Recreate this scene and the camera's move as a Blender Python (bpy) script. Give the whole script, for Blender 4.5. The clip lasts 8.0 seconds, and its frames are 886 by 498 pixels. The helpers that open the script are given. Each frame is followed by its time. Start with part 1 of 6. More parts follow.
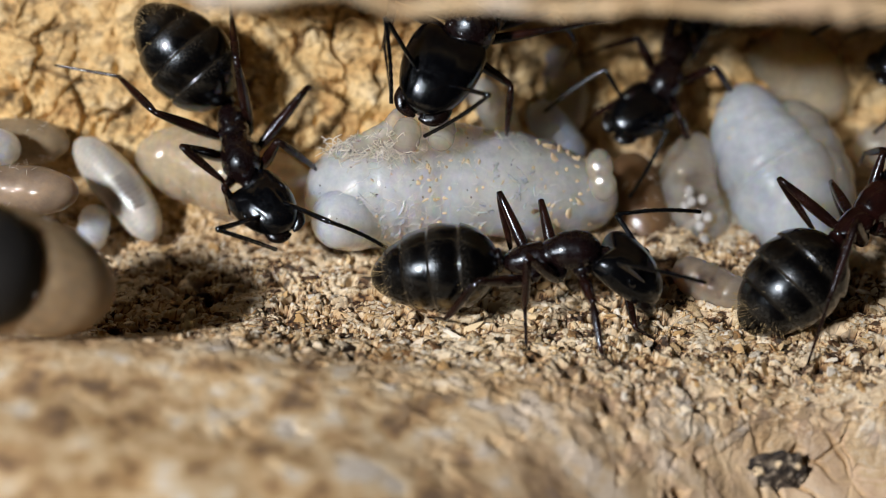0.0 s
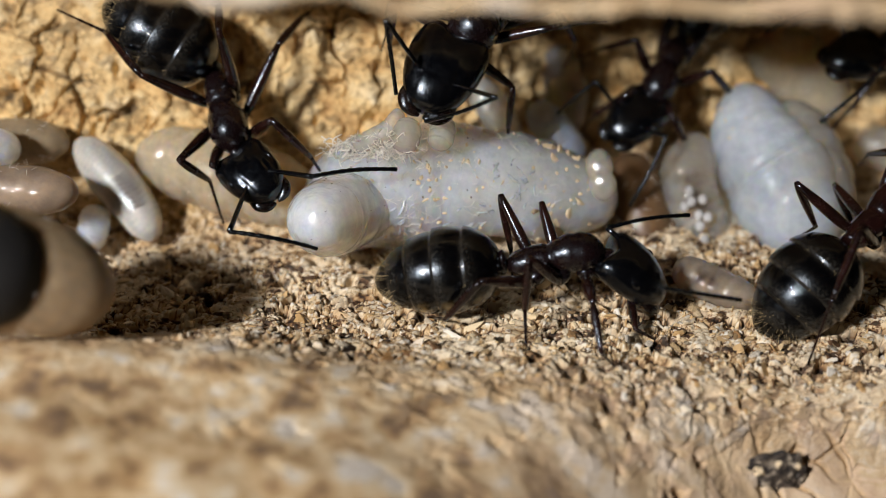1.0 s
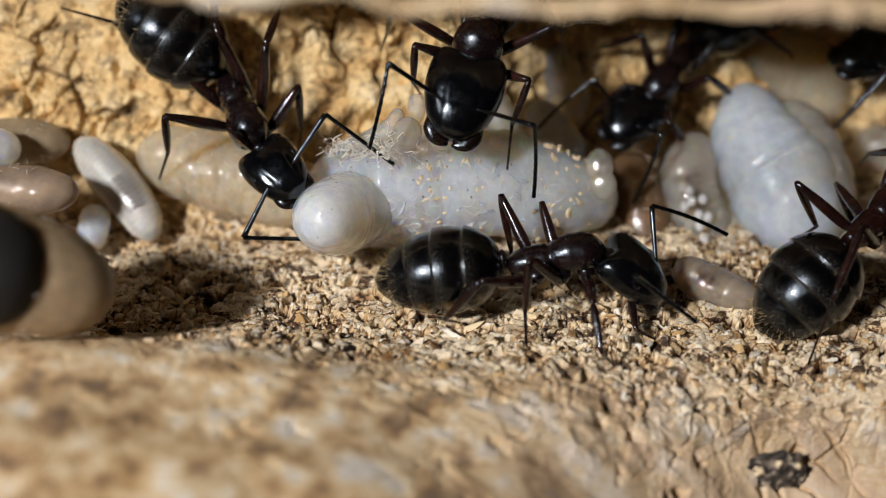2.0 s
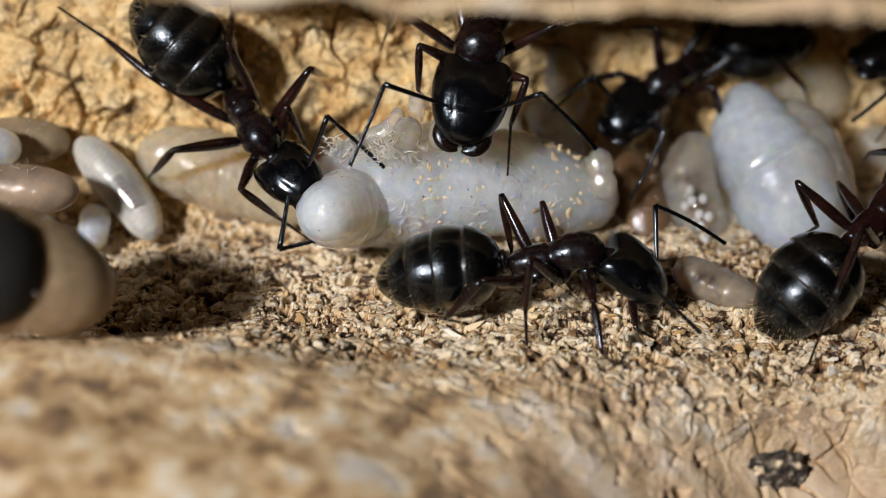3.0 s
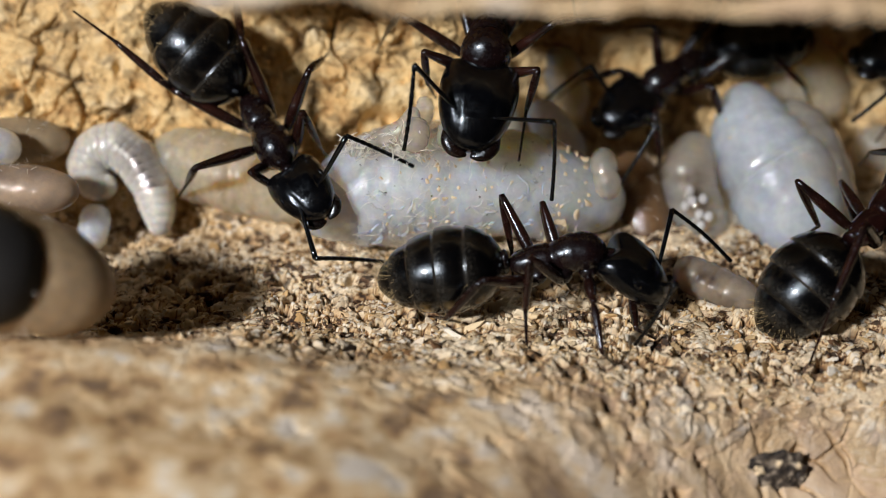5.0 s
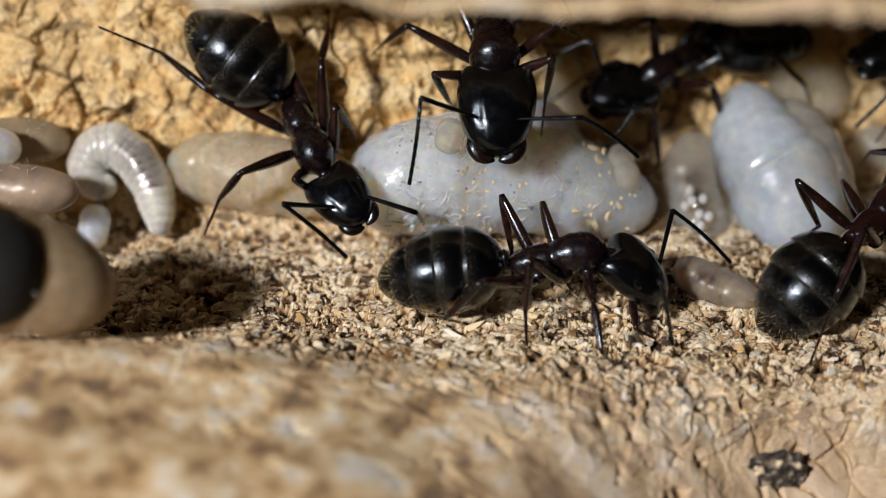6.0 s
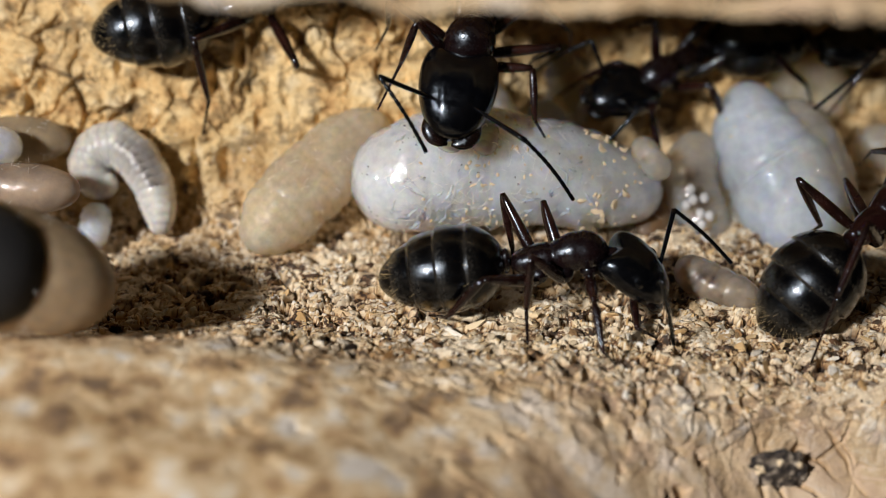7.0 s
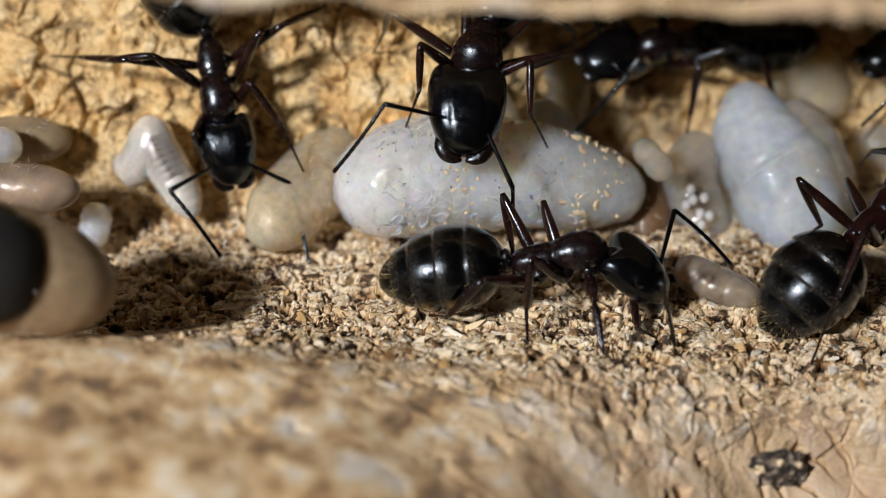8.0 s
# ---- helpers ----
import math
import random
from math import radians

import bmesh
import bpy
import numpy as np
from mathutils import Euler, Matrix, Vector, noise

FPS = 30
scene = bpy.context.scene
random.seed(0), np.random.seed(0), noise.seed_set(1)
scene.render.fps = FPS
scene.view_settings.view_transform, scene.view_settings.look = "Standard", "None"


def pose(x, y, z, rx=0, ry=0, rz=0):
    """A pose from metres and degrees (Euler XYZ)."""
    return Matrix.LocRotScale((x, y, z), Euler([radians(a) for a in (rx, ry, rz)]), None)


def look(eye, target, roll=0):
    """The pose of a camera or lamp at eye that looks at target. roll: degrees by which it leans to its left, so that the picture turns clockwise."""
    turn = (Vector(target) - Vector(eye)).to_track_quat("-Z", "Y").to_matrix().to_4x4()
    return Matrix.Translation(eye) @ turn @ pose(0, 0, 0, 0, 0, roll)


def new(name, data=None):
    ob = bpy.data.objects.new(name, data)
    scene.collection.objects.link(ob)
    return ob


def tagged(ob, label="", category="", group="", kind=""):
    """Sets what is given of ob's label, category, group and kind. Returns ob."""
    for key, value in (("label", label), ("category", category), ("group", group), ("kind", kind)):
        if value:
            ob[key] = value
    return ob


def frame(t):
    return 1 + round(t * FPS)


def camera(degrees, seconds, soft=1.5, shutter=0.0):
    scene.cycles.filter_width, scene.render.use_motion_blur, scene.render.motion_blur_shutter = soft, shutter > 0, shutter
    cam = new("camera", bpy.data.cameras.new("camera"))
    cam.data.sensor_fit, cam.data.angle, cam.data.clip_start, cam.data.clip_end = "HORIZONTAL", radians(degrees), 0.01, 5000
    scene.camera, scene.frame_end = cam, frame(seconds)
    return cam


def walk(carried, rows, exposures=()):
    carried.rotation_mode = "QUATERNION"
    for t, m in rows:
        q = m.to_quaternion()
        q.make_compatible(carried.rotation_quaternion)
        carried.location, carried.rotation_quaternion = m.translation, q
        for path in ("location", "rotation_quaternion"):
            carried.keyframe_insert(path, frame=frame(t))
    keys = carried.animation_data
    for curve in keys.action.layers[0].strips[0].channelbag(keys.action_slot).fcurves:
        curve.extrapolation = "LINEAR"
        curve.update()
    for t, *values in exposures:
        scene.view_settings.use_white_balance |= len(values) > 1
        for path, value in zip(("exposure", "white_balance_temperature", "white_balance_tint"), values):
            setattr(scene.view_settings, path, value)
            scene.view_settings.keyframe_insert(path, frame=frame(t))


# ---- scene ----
# Lengths below are in millimetres; MM turns them into metres.
MM = 0.001

# ---- camera: a macro lens that hardly stirs ----
cam = camera(40, 8.0, soft=0.5, shutter=0.12)
cam.data.dof.use_dof = True
cam.data.dof.focus_distance = 44.3 * MM
cam.data.dof.aperture_fstop = 32.0
EYE, AIM = Vector((0, -38.162, 25.846)), Vector((0, 0, 2))


def aimed(dx, dz):
    """The camera's pose with its aim shifted a little sideways and upwards."""
    return look(EYE * MM, (AIM + Vector((dx, 0, dz))) * MM)


walk(cam, [(0.0, aimed(0.02, 0.03)), (1.5, aimed(0.02, 0.03)), (2.8, aimed(0.0, 0.0)),
           (6.2, aimed(0.0, 0.0)), (6.6, aimed(-0.035, -0.045)), (8.0, aimed(-0.035, -0.045))])

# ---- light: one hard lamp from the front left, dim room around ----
world = bpy.data.worlds.new("world")
scene.world = world
world.use_nodes = True
wn = world.node_tree.nodes
wn["Background"].inputs["Color"].default_value = (0.88, 0.93, 1.0, 1)
wn["Background"].inputs["Strength"].default_value = 0.004
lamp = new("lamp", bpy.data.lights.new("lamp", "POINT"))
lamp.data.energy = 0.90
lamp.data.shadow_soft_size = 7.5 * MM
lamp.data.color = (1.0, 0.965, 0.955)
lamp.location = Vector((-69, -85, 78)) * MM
scene.view_settings.exposure = -0.1


# ---- materials ----
def material(name, color, rough=0.5, metal=0.0, coat=0.0):
    m = bpy.data.materials.new(name)
    m.use_nodes = True
    b = m.node_tree.nodes["Principled BSDF"]
    b.inputs["Base Color"].default_value = (*color, 1)
    b.inputs["Roughness"].default_value = rough
    b.inputs["Metallic"].default_value = metal
    b.inputs["Coat Weight"].default_value = coat
    return m, m.node_tree, b


def coords(tree):
    return tree.nodes.new("ShaderNodeTexCoord").outputs["Object"]


def noise_node(tree, scale, detail=4.0, rough=0.55, vec=None):
    n = tree.nodes.new("ShaderNodeTexNoise")
    n.inputs["Scale"].default_value = scale
    n.inputs["Detail"].default_value = detail
    n.inputs["Roughness"].default_value = rough
    tree.links.new(vec if vec else coords(tree), n.inputs["Vector"])
    return n.outputs["Fac"]


def ramp(tree, fac, stops):
    r = tree.nodes.new("ShaderNodeValToRGB")
    e = r.color_ramp.elements
    while len(e) < len(stops):
        e.new(0.5)
    for el, (pos, col) in zip(e, stops):
        el.position, el.color = pos, (*col, 1)
    tree.links.new(fac, r.inputs["Fac"])
    return r.outputs["Color"]


def mix(tree, fac, a, b, mode="MIX"):
    n = tree.nodes.new("ShaderNodeMix")
    n.data_type, n.blend_type = "RGBA", mode
    for sock, v in ((n.inputs[0], fac), (n.inputs[6], a), (n.inputs[7], b)):
        if isinstance(v, bpy.types.NodeSocket):
            tree.links.new(v, sock)
        elif isinstance(v, tuple):
            sock.default_value = (*v, 1)
        else:
            sock.default_value = v
    return n.outputs[2]


def bump(tree, b, height, dist, strength=1.0):
    n = tree.nodes.new("ShaderNodeBump")
    n.inputs["Distance"].default_value = dist
    n.inputs["Strength"].default_value = strength
    tree.links.new(height, n.inputs["Height"])
    tree.links.new(n.outputs["Normal"], b.inputs["Normal"])


def cork_material():
    m, tree, b = material("cork", (0.5, 0.36, 0.2), 0.85)
    at = tree.nodes.new("ShaderNodeAttribute")
    at.attribute_name = "grain"
    wall = tree.nodes.new("ShaderNodeAttribute")
    wall.attribute_name = "wall"
    # The ramp's near-black end paints shade into the floor's holes and cracks.
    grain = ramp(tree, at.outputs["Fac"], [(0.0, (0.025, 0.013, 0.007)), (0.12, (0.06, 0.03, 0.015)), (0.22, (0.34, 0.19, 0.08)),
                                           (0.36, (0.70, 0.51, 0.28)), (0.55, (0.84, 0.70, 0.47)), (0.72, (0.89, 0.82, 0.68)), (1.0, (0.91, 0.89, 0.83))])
    warm = ramp(tree, noise_node(tree, 900, 5), [(0.28, (0.42, 0.24, 0.09)), (0.40, (0.70, 0.47, 0.20)), (0.54, (0.80, 0.60, 0.30)), (0.75, (0.86, 0.73, 0.48))])
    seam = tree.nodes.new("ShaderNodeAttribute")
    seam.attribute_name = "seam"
    # Wall cracks go near black through seam: shade put into the colour.
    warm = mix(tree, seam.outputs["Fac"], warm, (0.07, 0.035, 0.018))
    cream = ramp(tree, noise_node(tree, 620, 4, 0.6), [(0.48, (0, 0, 0)), (0.62, (0.75, 0.75, 0.75))])
    grain = mix(tree, cream, grain, (0.89, 0.77, 0.56))
    col = mix(tree, wall.outputs["Fac"], grain, warm)
    blotch = ramp(tree, noise_node(tree, 260, 3), [(0.35, (0.78, 0.74, 0.72)), (0.65, (1.0, 1.0, 1.0))])
    col = mix(tree, 0.7, col, blotch, "MULTIPLY")
    fleck = ramp(tree, noise_node(tree, 3200, 3, 0.6), [(0.30, (0.22, 0.13, 0.08)), (0.40, (1, 1, 1))])
    col = mix(tree, 0.65, col, fleck, "MULTIPLY")
    stretch = tree.nodes.new("ShaderNodeVectorMath")
    stretch.operation = "MULTIPLY"
    stretch.inputs[1].default_value = (0.75, 1.25, 1.0)
    tree.links.new(coords(tree), stretch.inputs[0])
    pores = ramp(tree, noise_node(tree, 1150, 7, 0.66, stretch.outputs[0]), [(0.385, (0.03, 0.016, 0.010)), (0.425, (0.22, 0.12, 0.07)), (0.455, (1, 1, 1))])
    coarse = ramp(tree, wall.outputs["Fac"], [(0.0, (0.95, 0.95, 0.95)), (1.0, (0.5, 0.5, 0.5))])
    col = mix(tree, coarse, col, pores, "MULTIPLY")
    cut = tree.nodes.new("ShaderNodeAttribute")
    cut.attribute_name = "cut"
    chunk = tree.nodes.new("ShaderNodeAttribute")
    chunk.attribute_name = "chunk"
    sawn = ramp(tree, chunk.outputs["Fac"], [(0.06, (0.22, 0.12, 0.06)), (0.2, (0.54, 0.37, 0.21)), (0.38, (0.66, 0.49, 0.31)), (0.56, (0.62, 0.46, 0.34)), (0.68, (0.54, 0.39, 0.23)), (0.78, (0.68, 0.60, 0.50)), (0.9, (0.74, 0.71, 0.66))])
    dust = ramp(tree, noise_node(tree, 680, 4, 0.55), [(0.35, (0.12, 0.06, 0.025)), (0.43, (0.48, 0.29, 0.12)), (0.50, (0.70, 0.50, 0.27)), (0.57, (0.82, 0.66, 0.42)), (0.64, (0.90, 0.84, 0.75))])
    side = tree.nodes.new("ShaderNodeSeparateXYZ")
    tree.links.new(coords(tree), side.inputs[0])
    spread = tree.nodes.new("ShaderNodeMapRange")
    for key, v in (("From Min", -0.002), ("From Max", 0.008), ("To Min", 0.85), ("To Max", 0.28)):
        spread.inputs[key].default_value = v
    tree.links.new(side.outputs["X"], spread.inputs["Value"])
    sawn = mix(tree, spread.outputs["Result"], sawn, dust)
    col = mix(tree, cut.outputs["Fac"], col, sawn)
    tree.links.new(col, b.inputs["Base Color"])
    bump(tree, b, noise_node(tree, 6000, 5, 0.65), 0.00006, 0.8)
    return m


def flake_material():
    m, tree, b = material("cork_flakes", (0.6, 0.45, 0.28), 0.8)
    geo = tree.nodes.new("ShaderNodeNewGeometry")
    col = ramp(tree, geo.outputs["Random Per Island"], [(0.0, (0.03, 0.018, 0.010)), (0.08, (0.14, 0.07, 0.03)), (0.17, (0.52, 0.32, 0.13)),
                                                        (0.4, (0.74, 0.54, 0.28)), (0.7, (0.82, 0.67, 0.43)), (0.88, (0.82, 0.73, 0.57)), (1.0, (0.88, 0.83, 0.73))])
    patch = ramp(tree, noise_node(tree, 350, 3), [(0.34, (0.66, 0.54, 0.43)), (0.5, (1.0, 1.0, 1.0))])
    col = mix(tree, 0.8, col, patch, "MULTIPLY")
    tree.links.new(col, b.inputs["Base Color"])
    bump(tree, b, noise_node(tree, 9000, 4, 0.65), 0.00004, 0.8)
    return m


def chip_material():
    m, tree, b = material("cork_chip", (0.6, 0.45, 0.28), 0.8)
    info = tree.nodes.new("ShaderNodeObjectInfo")
    col = ramp(tree, info.outputs["Random"], [(0.0, (0.30, 0.18, 0.08)), (0.25, (0.58, 0.41, 0.21)), (0.6, (0.74, 0.59, 0.37)), (0.85, (0.76, 0.68, 0.54)), (1.0, (0.84, 0.80, 0.72))])
    col = mix(tree, 0.6, col, ramp(tree, noise_node(tree, 5000, 4), [(0.3, (0.4, 0.3, 0.22)), (0.55, (1, 1, 1))]), "MULTIPLY")
    tree.links.new(col, b.inputs["Base Color"])
    bump(tree, b, noise_node(tree, 8000, 4, 0.65), 0.00006, 0.9)
    return m


def chitin_material(name, color, rough, red=(0.02, 0.008, 0.006), gloss=0.5):
    """Finely sculptured shell: a broad cool sheen broken up by pits, under a thin hard gloss."""
    m, tree, b = material(name, color, rough)
    col = mix(tree, ramp(tree, noise_node(tree, 900, 3), [(0.4, (0, 0, 0)), (0.7, (1, 1, 1))]), color, red)
    tree.links.new(col, b.inputs["Base Color"])
    b.inputs["Specular IOR Level"].default_value = gloss
    b.inputs["Specular Tint"].default_value = (0.74, 0.87, 1.0, 1)
    b.inputs["Coat Weight"].default_value = 0.4
    b.inputs["Coat IOR"].default_value = 1.45
    b.inputs["Coat Roughness"].default_value = 0.09
    rr = ramp(tree, noise_node(tree, 3200, 5, 0.7), [(0.35, (rough * 0.6,) * 3), (0.65, (rough * 1.5,) * 3)])
    tree.links.new(rr, b.inputs["Roughness"])
    bump(tree, b, noise_node(tree, 6500, 5, 0.72), 0.00003, 0.38)
    dull = tree.nodes.new("ShaderNodeBump")
    dull.inputs["Distance"].default_value = 0.000008
    dull.inputs["Strength"].default_value = 0.35
    tree.links.new(noise_node(tree, 7000, 3, 0.6), dull.inputs["Height"])
    tree.links.new(dull.outputs["Normal"], b.inputs["Coat Normal"])
    return m


def gaster_material():
    """Black plates with hazy olive hair bands, a pale rim on each and an amber tinge below, along the attributes band, rim and amber."""
    m = chitin_material("gaster_chitin", (0.0008, 0.0008, 0.0012), 0.15, (0.003, 0.0026, 0.0024), 0.5)
    tree = m.node_tree
    b = tree.nodes["Principled BSDF"]
    col = b.inputs["Base Color"].links[0].from_socket
    patchy = ramp(tree, noise_node(tree, 1500, 4, 0.6), [(0.35, (0.1, 0.1, 0.1)), (0.65, (0.9, 0.9, 0.9))])
    for key, tint in (("band", (0.006, 0.0055, 0.0045)), ("amber", (0.42, 0.27, 0.09)), ("rim", (0.022, 0.019, 0.015))):
        at = tree.nodes.new("ShaderNodeAttribute")
        at.attribute_name = key
        col = mix(tree, mix(tree, 1.0, at.outputs["Color"], patchy, "MULTIPLY"), col, tint)
        if key == "band":
            felt = ramp(tree, noise_node(tree, 11000, 3, 0.7), [(0.50, (0, 0, 0)), (0.60, (0.8, 0.8, 0.8))])
            col = mix(tree, mix(tree, 1.0, at.outputs["Color"], felt, "MULTIPLY"), col, (0.035, 0.032, 0.027))
            rr = b.inputs["Roughness"].links[0].from_socket
            tree.links.new(mix(tree, at.outputs["Fac"], rr, (0.27, 0.27, 0.27)), b.inputs["Roughness"])
    tree.links.new(col, b.inputs["Base Color"])
    return m


def skin_material(name, color, dark, sss, rough=0.28, scale=700, wet=1.0, clear=0.0, tan=0.0, deep=0.0028, grain=1100, relief=0.00014, thin=0.0, ripple=0.00022):
    m, tree, b = material(name, color, rough)
    col = ramp(tree, noise_node(tree, scale, 4), [(0.3, dark), (0.62, color)])
    milk = ramp(tree, noise_node(tree, scale * 3.1, 3, 0.6), [(0.35, (0.78, 0.80, 0.84)), (0.65, (1.0, 1.0, 1.0))])
    col = mix(tree, 1.0, col, milk, "MULTIPLY")
    if tan:
        fat = ramp(tree, noise_node(tree, 330, 3, 0.6), [(0.50, (0, 0, 0)), (0.72, (tan, tan, tan))])
        col = mix(tree, fat, col, (0.74, 0.62, 0.44))
    gut = tree.nodes.new("ShaderNodeAttribute")
    gut.attribute_name = "gut"
    col = mix(tree, gut.outputs["Fac"], col, (0.045, 0.032, 0.042))
    tree.links.new(col, b.inputs["Base Color"])
    b.inputs["Subsurface Weight"].default_value = sss
    b.inputs["Subsurface Radius"].default_value = (1.0, 0.7, 0.42)
    b.inputs["Transmission Weight"].default_value = clear
    b.inputs["IOR"].default_value = 1.33
    b.inputs["Subsurface Scale"].default_value = deep
    b.inputs["Coat Weight"].default_value = wet
    b.inputs["Coat Roughness"].default_value = 0.04
    b.inputs["Coat IOR"].default_value = 2.0
    bump(tree, b, noise_node(tree, grain, 4, 0.55), relief, 0.35)
    wet_bump = tree.nodes.new("ShaderNodeBump")
    wet_bump.inputs["Distance"].default_value = ripple
    tree.links.new(noise_node(tree, 900, 3, 0.5), wet_bump.inputs["Height"])
    tree.links.new(wet_bump.outputs["Normal"], b.inputs["Coat Normal"])
    if thin:
        see = tree.nodes.new("ShaderNodeBsdfTransparent")
        see.inputs["Color"].default_value = (1.0, 0.95, 0.85, 1)
        both = tree.nodes.new("ShaderNodeMixShader")
        both.inputs[0].default_value = thin
        tree.links.new(b.outputs[0], both.inputs[1])
        tree.links.new(see.outputs[0], both.inputs[2])
        tree.links.new(both.outputs[0], tree.nodes["Material Output"].inputs["Surface"])
    return m


CORK = cork_material()
BLACK = chitin_material("black_chitin", (0.0010, 0.0011, 0.0018), 0.18, (0.0025, 0.0025, 0.003), 0.6)
BROWN = chitin_material("brown_chitin", (0.0045, 0.0022, 0.0024), 0.25, (0.010, 0.0042, 0.0042), 0.6)
RED_BROWN = chitin_material("red_brown_chitin", (0.008, 0.0028, 0.0025), 0.2, (0.022, 0.0065, 0.005), 0.4)
LEG = chitin_material("leg_chitin", (0.007, 0.003, 0.0025), 0.2, (0.024, 0.008, 0.0055), 0.5)
HAIR, _, _ = material("golden_hair", (0.42, 0.31, 0.14), 0.35)
GASTER = gaster_material()
FLAKES = flake_material()
CHIP = chip_material()
MANDIBLE = chitin_material("mandible_chitin", (0.004, 0.0025, 0.002), 0.22, (0.012, 0.005, 0.003))
WHITE = skin_material("larva_skin", (0.80, 0.885, 0.985), (0.72, 0.81, 0.92), 1.0, rough=0.3, wet=0.4, clear=0.15, tan=0.4, deep=0.0045, grain=1300, relief=0.0001, thin=0.25)
PEARL = skin_material("pearly_larva_skin", (0.97, 0.96, 0.945), (0.91, 0.90, 0.88), 1.0, rough=0.3, clear=0.03, tan=0.35, deep=0.0055, grain=2600, relief=0.00014, thin=0.1, ripple=0.00032)
CREAM = skin_material("old_larva_skin", (0.82, 0.77, 0.69), (0.62, 0.56, 0.47), 1.0, rough=0.35, clear=0.3, tan=0.5, deep=0.0032, thin=0.35)
FRY = skin_material("small_larva_skin", (0.93, 0.90, 0.84), (0.80, 0.75, 0.67), 1.0, rough=0.3, clear=0.42, tan=0.3, deep=0.0010, grain=3200, relief=0.00008, thin=0.4)
WET = skin_material("wet_skin_fold", (0.93, 0.91, 0.87), (0.84, 0.81, 0.76), 1.0, rough=0.2, clear=0.0, deep=0.0005, grain=4000, relief=0.00005)
RING = skin_material("larva_ring_skin", (0.92, 0.86, 0.76), (0.80, 0.73, 0.64), 0.6, rough=0.3, clear=0.05, deep=0.0005, grain=2400, relief=0.0001, ripple=0.00028)
GLASSY = skin_material("glassy_larva_skin", (0.56, 0.48, 0.40), (0.38, 0.31, 0.25), 1.0, clear=0.3, deep=0.0016, thin=0.3)
SILK = skin_material("cocoon_silk", (0.92, 0.81, 0.62), (0.78, 0.65, 0.46), 1.0, 0.35, 1100, 0.7, clear=0.2, deep=0.0026, grain=2200, relief=0.00022, thin=0.3)
# Silk kept darker than cocoon_silk to carry the shade over this cocoon.
SHADED_SILK = skin_material("shaded_cocoon_silk", (0.38, 0.285, 0.20), (0.18, 0.13, 0.105), 0.7, 0.4, 600, 0.2, deep=0.0012, grain=5000, relief=0.00004)
PALE_SILK = skin_material("pale_cocoon_silk", (0.36, 0.275, 0.17), (0.24, 0.18, 0.11), 0.7, 0.45, 900, 0.15, deep=0.0012, grain=5000, relief=0.00004)
DIM_SILK = skin_material("dim_cocoon_silk", (0.34, 0.245, 0.145), (0.22, 0.155, 0.09), 0.7, 0.5, 700, 0.1, deep=0.0014, grain=4000, relief=0.00004)
# Dark brown that carries the shade of the gap behind the resting ant.
GAP_SHADE = skin_material("gap_shade_brown", (0.22, 0.13, 0.065), (0.15, 0.085, 0.04), 0.8, 0.5, 900, 0.1, deep=0.0014, grain=3000, relief=0.00006)
MECONIUM, _, _ = material("black_meconium", (0.004, 0.0035, 0.0035), 0.85)
CRUMB, _, _ = material("tan_crumb", (0.72, 0.58, 0.38), 0.8)
SPECK, _, _ = material("dark_speck", (0.06, 0.035, 0.02), 0.7)
FIBRE, _, _ = material("silk_fibre", (0.88, 0.85, 0.78), 0.35)
BARK, _bt, _bb = material("charred_bark", (0.05, 0.04, 0.03), 0.7)
_bt.links.new(ramp(_bt, noise_node(_bt, 3500, 4), [(0.42, (0.018, 0.014, 0.012)), (0.54, (0.09, 0.07, 0.055)), (0.66, (0.45, 0.38, 0.29))]), _bb.inputs["Base Color"])
# Mostly opaque white, so the drops' glints are carried by their colour.
DROP, _, DROP_B = material("whitened_drop", (0.8, 0.8, 0.8), 0.03, 0.0, 1.0)
DROP_B.inputs["Transmission Weight"].default_value = 0.3


# ---- mesh helpers ----
def part(name, bm, mat, parent=None, label="", smooth=True):
    """Links a bmesh, in millimetres, as one mesh object."""
    bmesh.ops.scale(bm, vec=(MM, MM, MM), verts=bm.verts)
    me = bpy.data.meshes.new(name)
    bm.to_mesh(me)
    bm.free()
    if smooth:
        me.shade_smooth()
    for m in (mat if isinstance(mat, (list, tuple)) else (mat,)):
        me.materials.append(m)
    ob = new(name, me)
    ob.parent = parent
    if label:
        tagged(ob, label)
    return ob


def thing(name, label, category, group=""):
    return tagged(new(name), label, category, group)


def tube(path, radii, sides=20, ripple=None, squash=1.0, cap=True):
    """A bmesh swept along path (millimetres) with a radius at each point. ripple(i, a) scales the radius."""
    bm = bmesh.new()
    pts = [Vector(q) for q in path]
    side = None
    rings = []
    for i, q in enumerate(pts):
        d = (pts[min(i + 1, len(pts) - 1)] - pts[max(i - 1, 0)]).normalized()
        if side is None:
            ref = Vector((0, 0, 1)) if abs(d.z) < 0.9 else Vector((0, 1, 0))
            side = d.cross(ref).normalized()
        side = (side - d * side.dot(d)).normalized()
        other = d.cross(side)
        ring = []
        for k in range(sides):
            a = 2 * math.pi * k / sides
            r = radii[i] * (ripple(i, a) if ripple else 1.0)
            ring.append(bm.verts.new(q + side * (r * math.cos(a)) + other * (r * squash * math.sin(a))))
        rings.append(ring)
    for a, b in zip(rings, rings[1:]):
        for k in range(sides):
            bm.faces.new((a[k], a[(k + 1) % sides], b[(k + 1) % sides], b[k]))
    if cap:
        bm.faces.new(rings[0][::-1])
        bm.faces.new(rings[-1])
    return bm


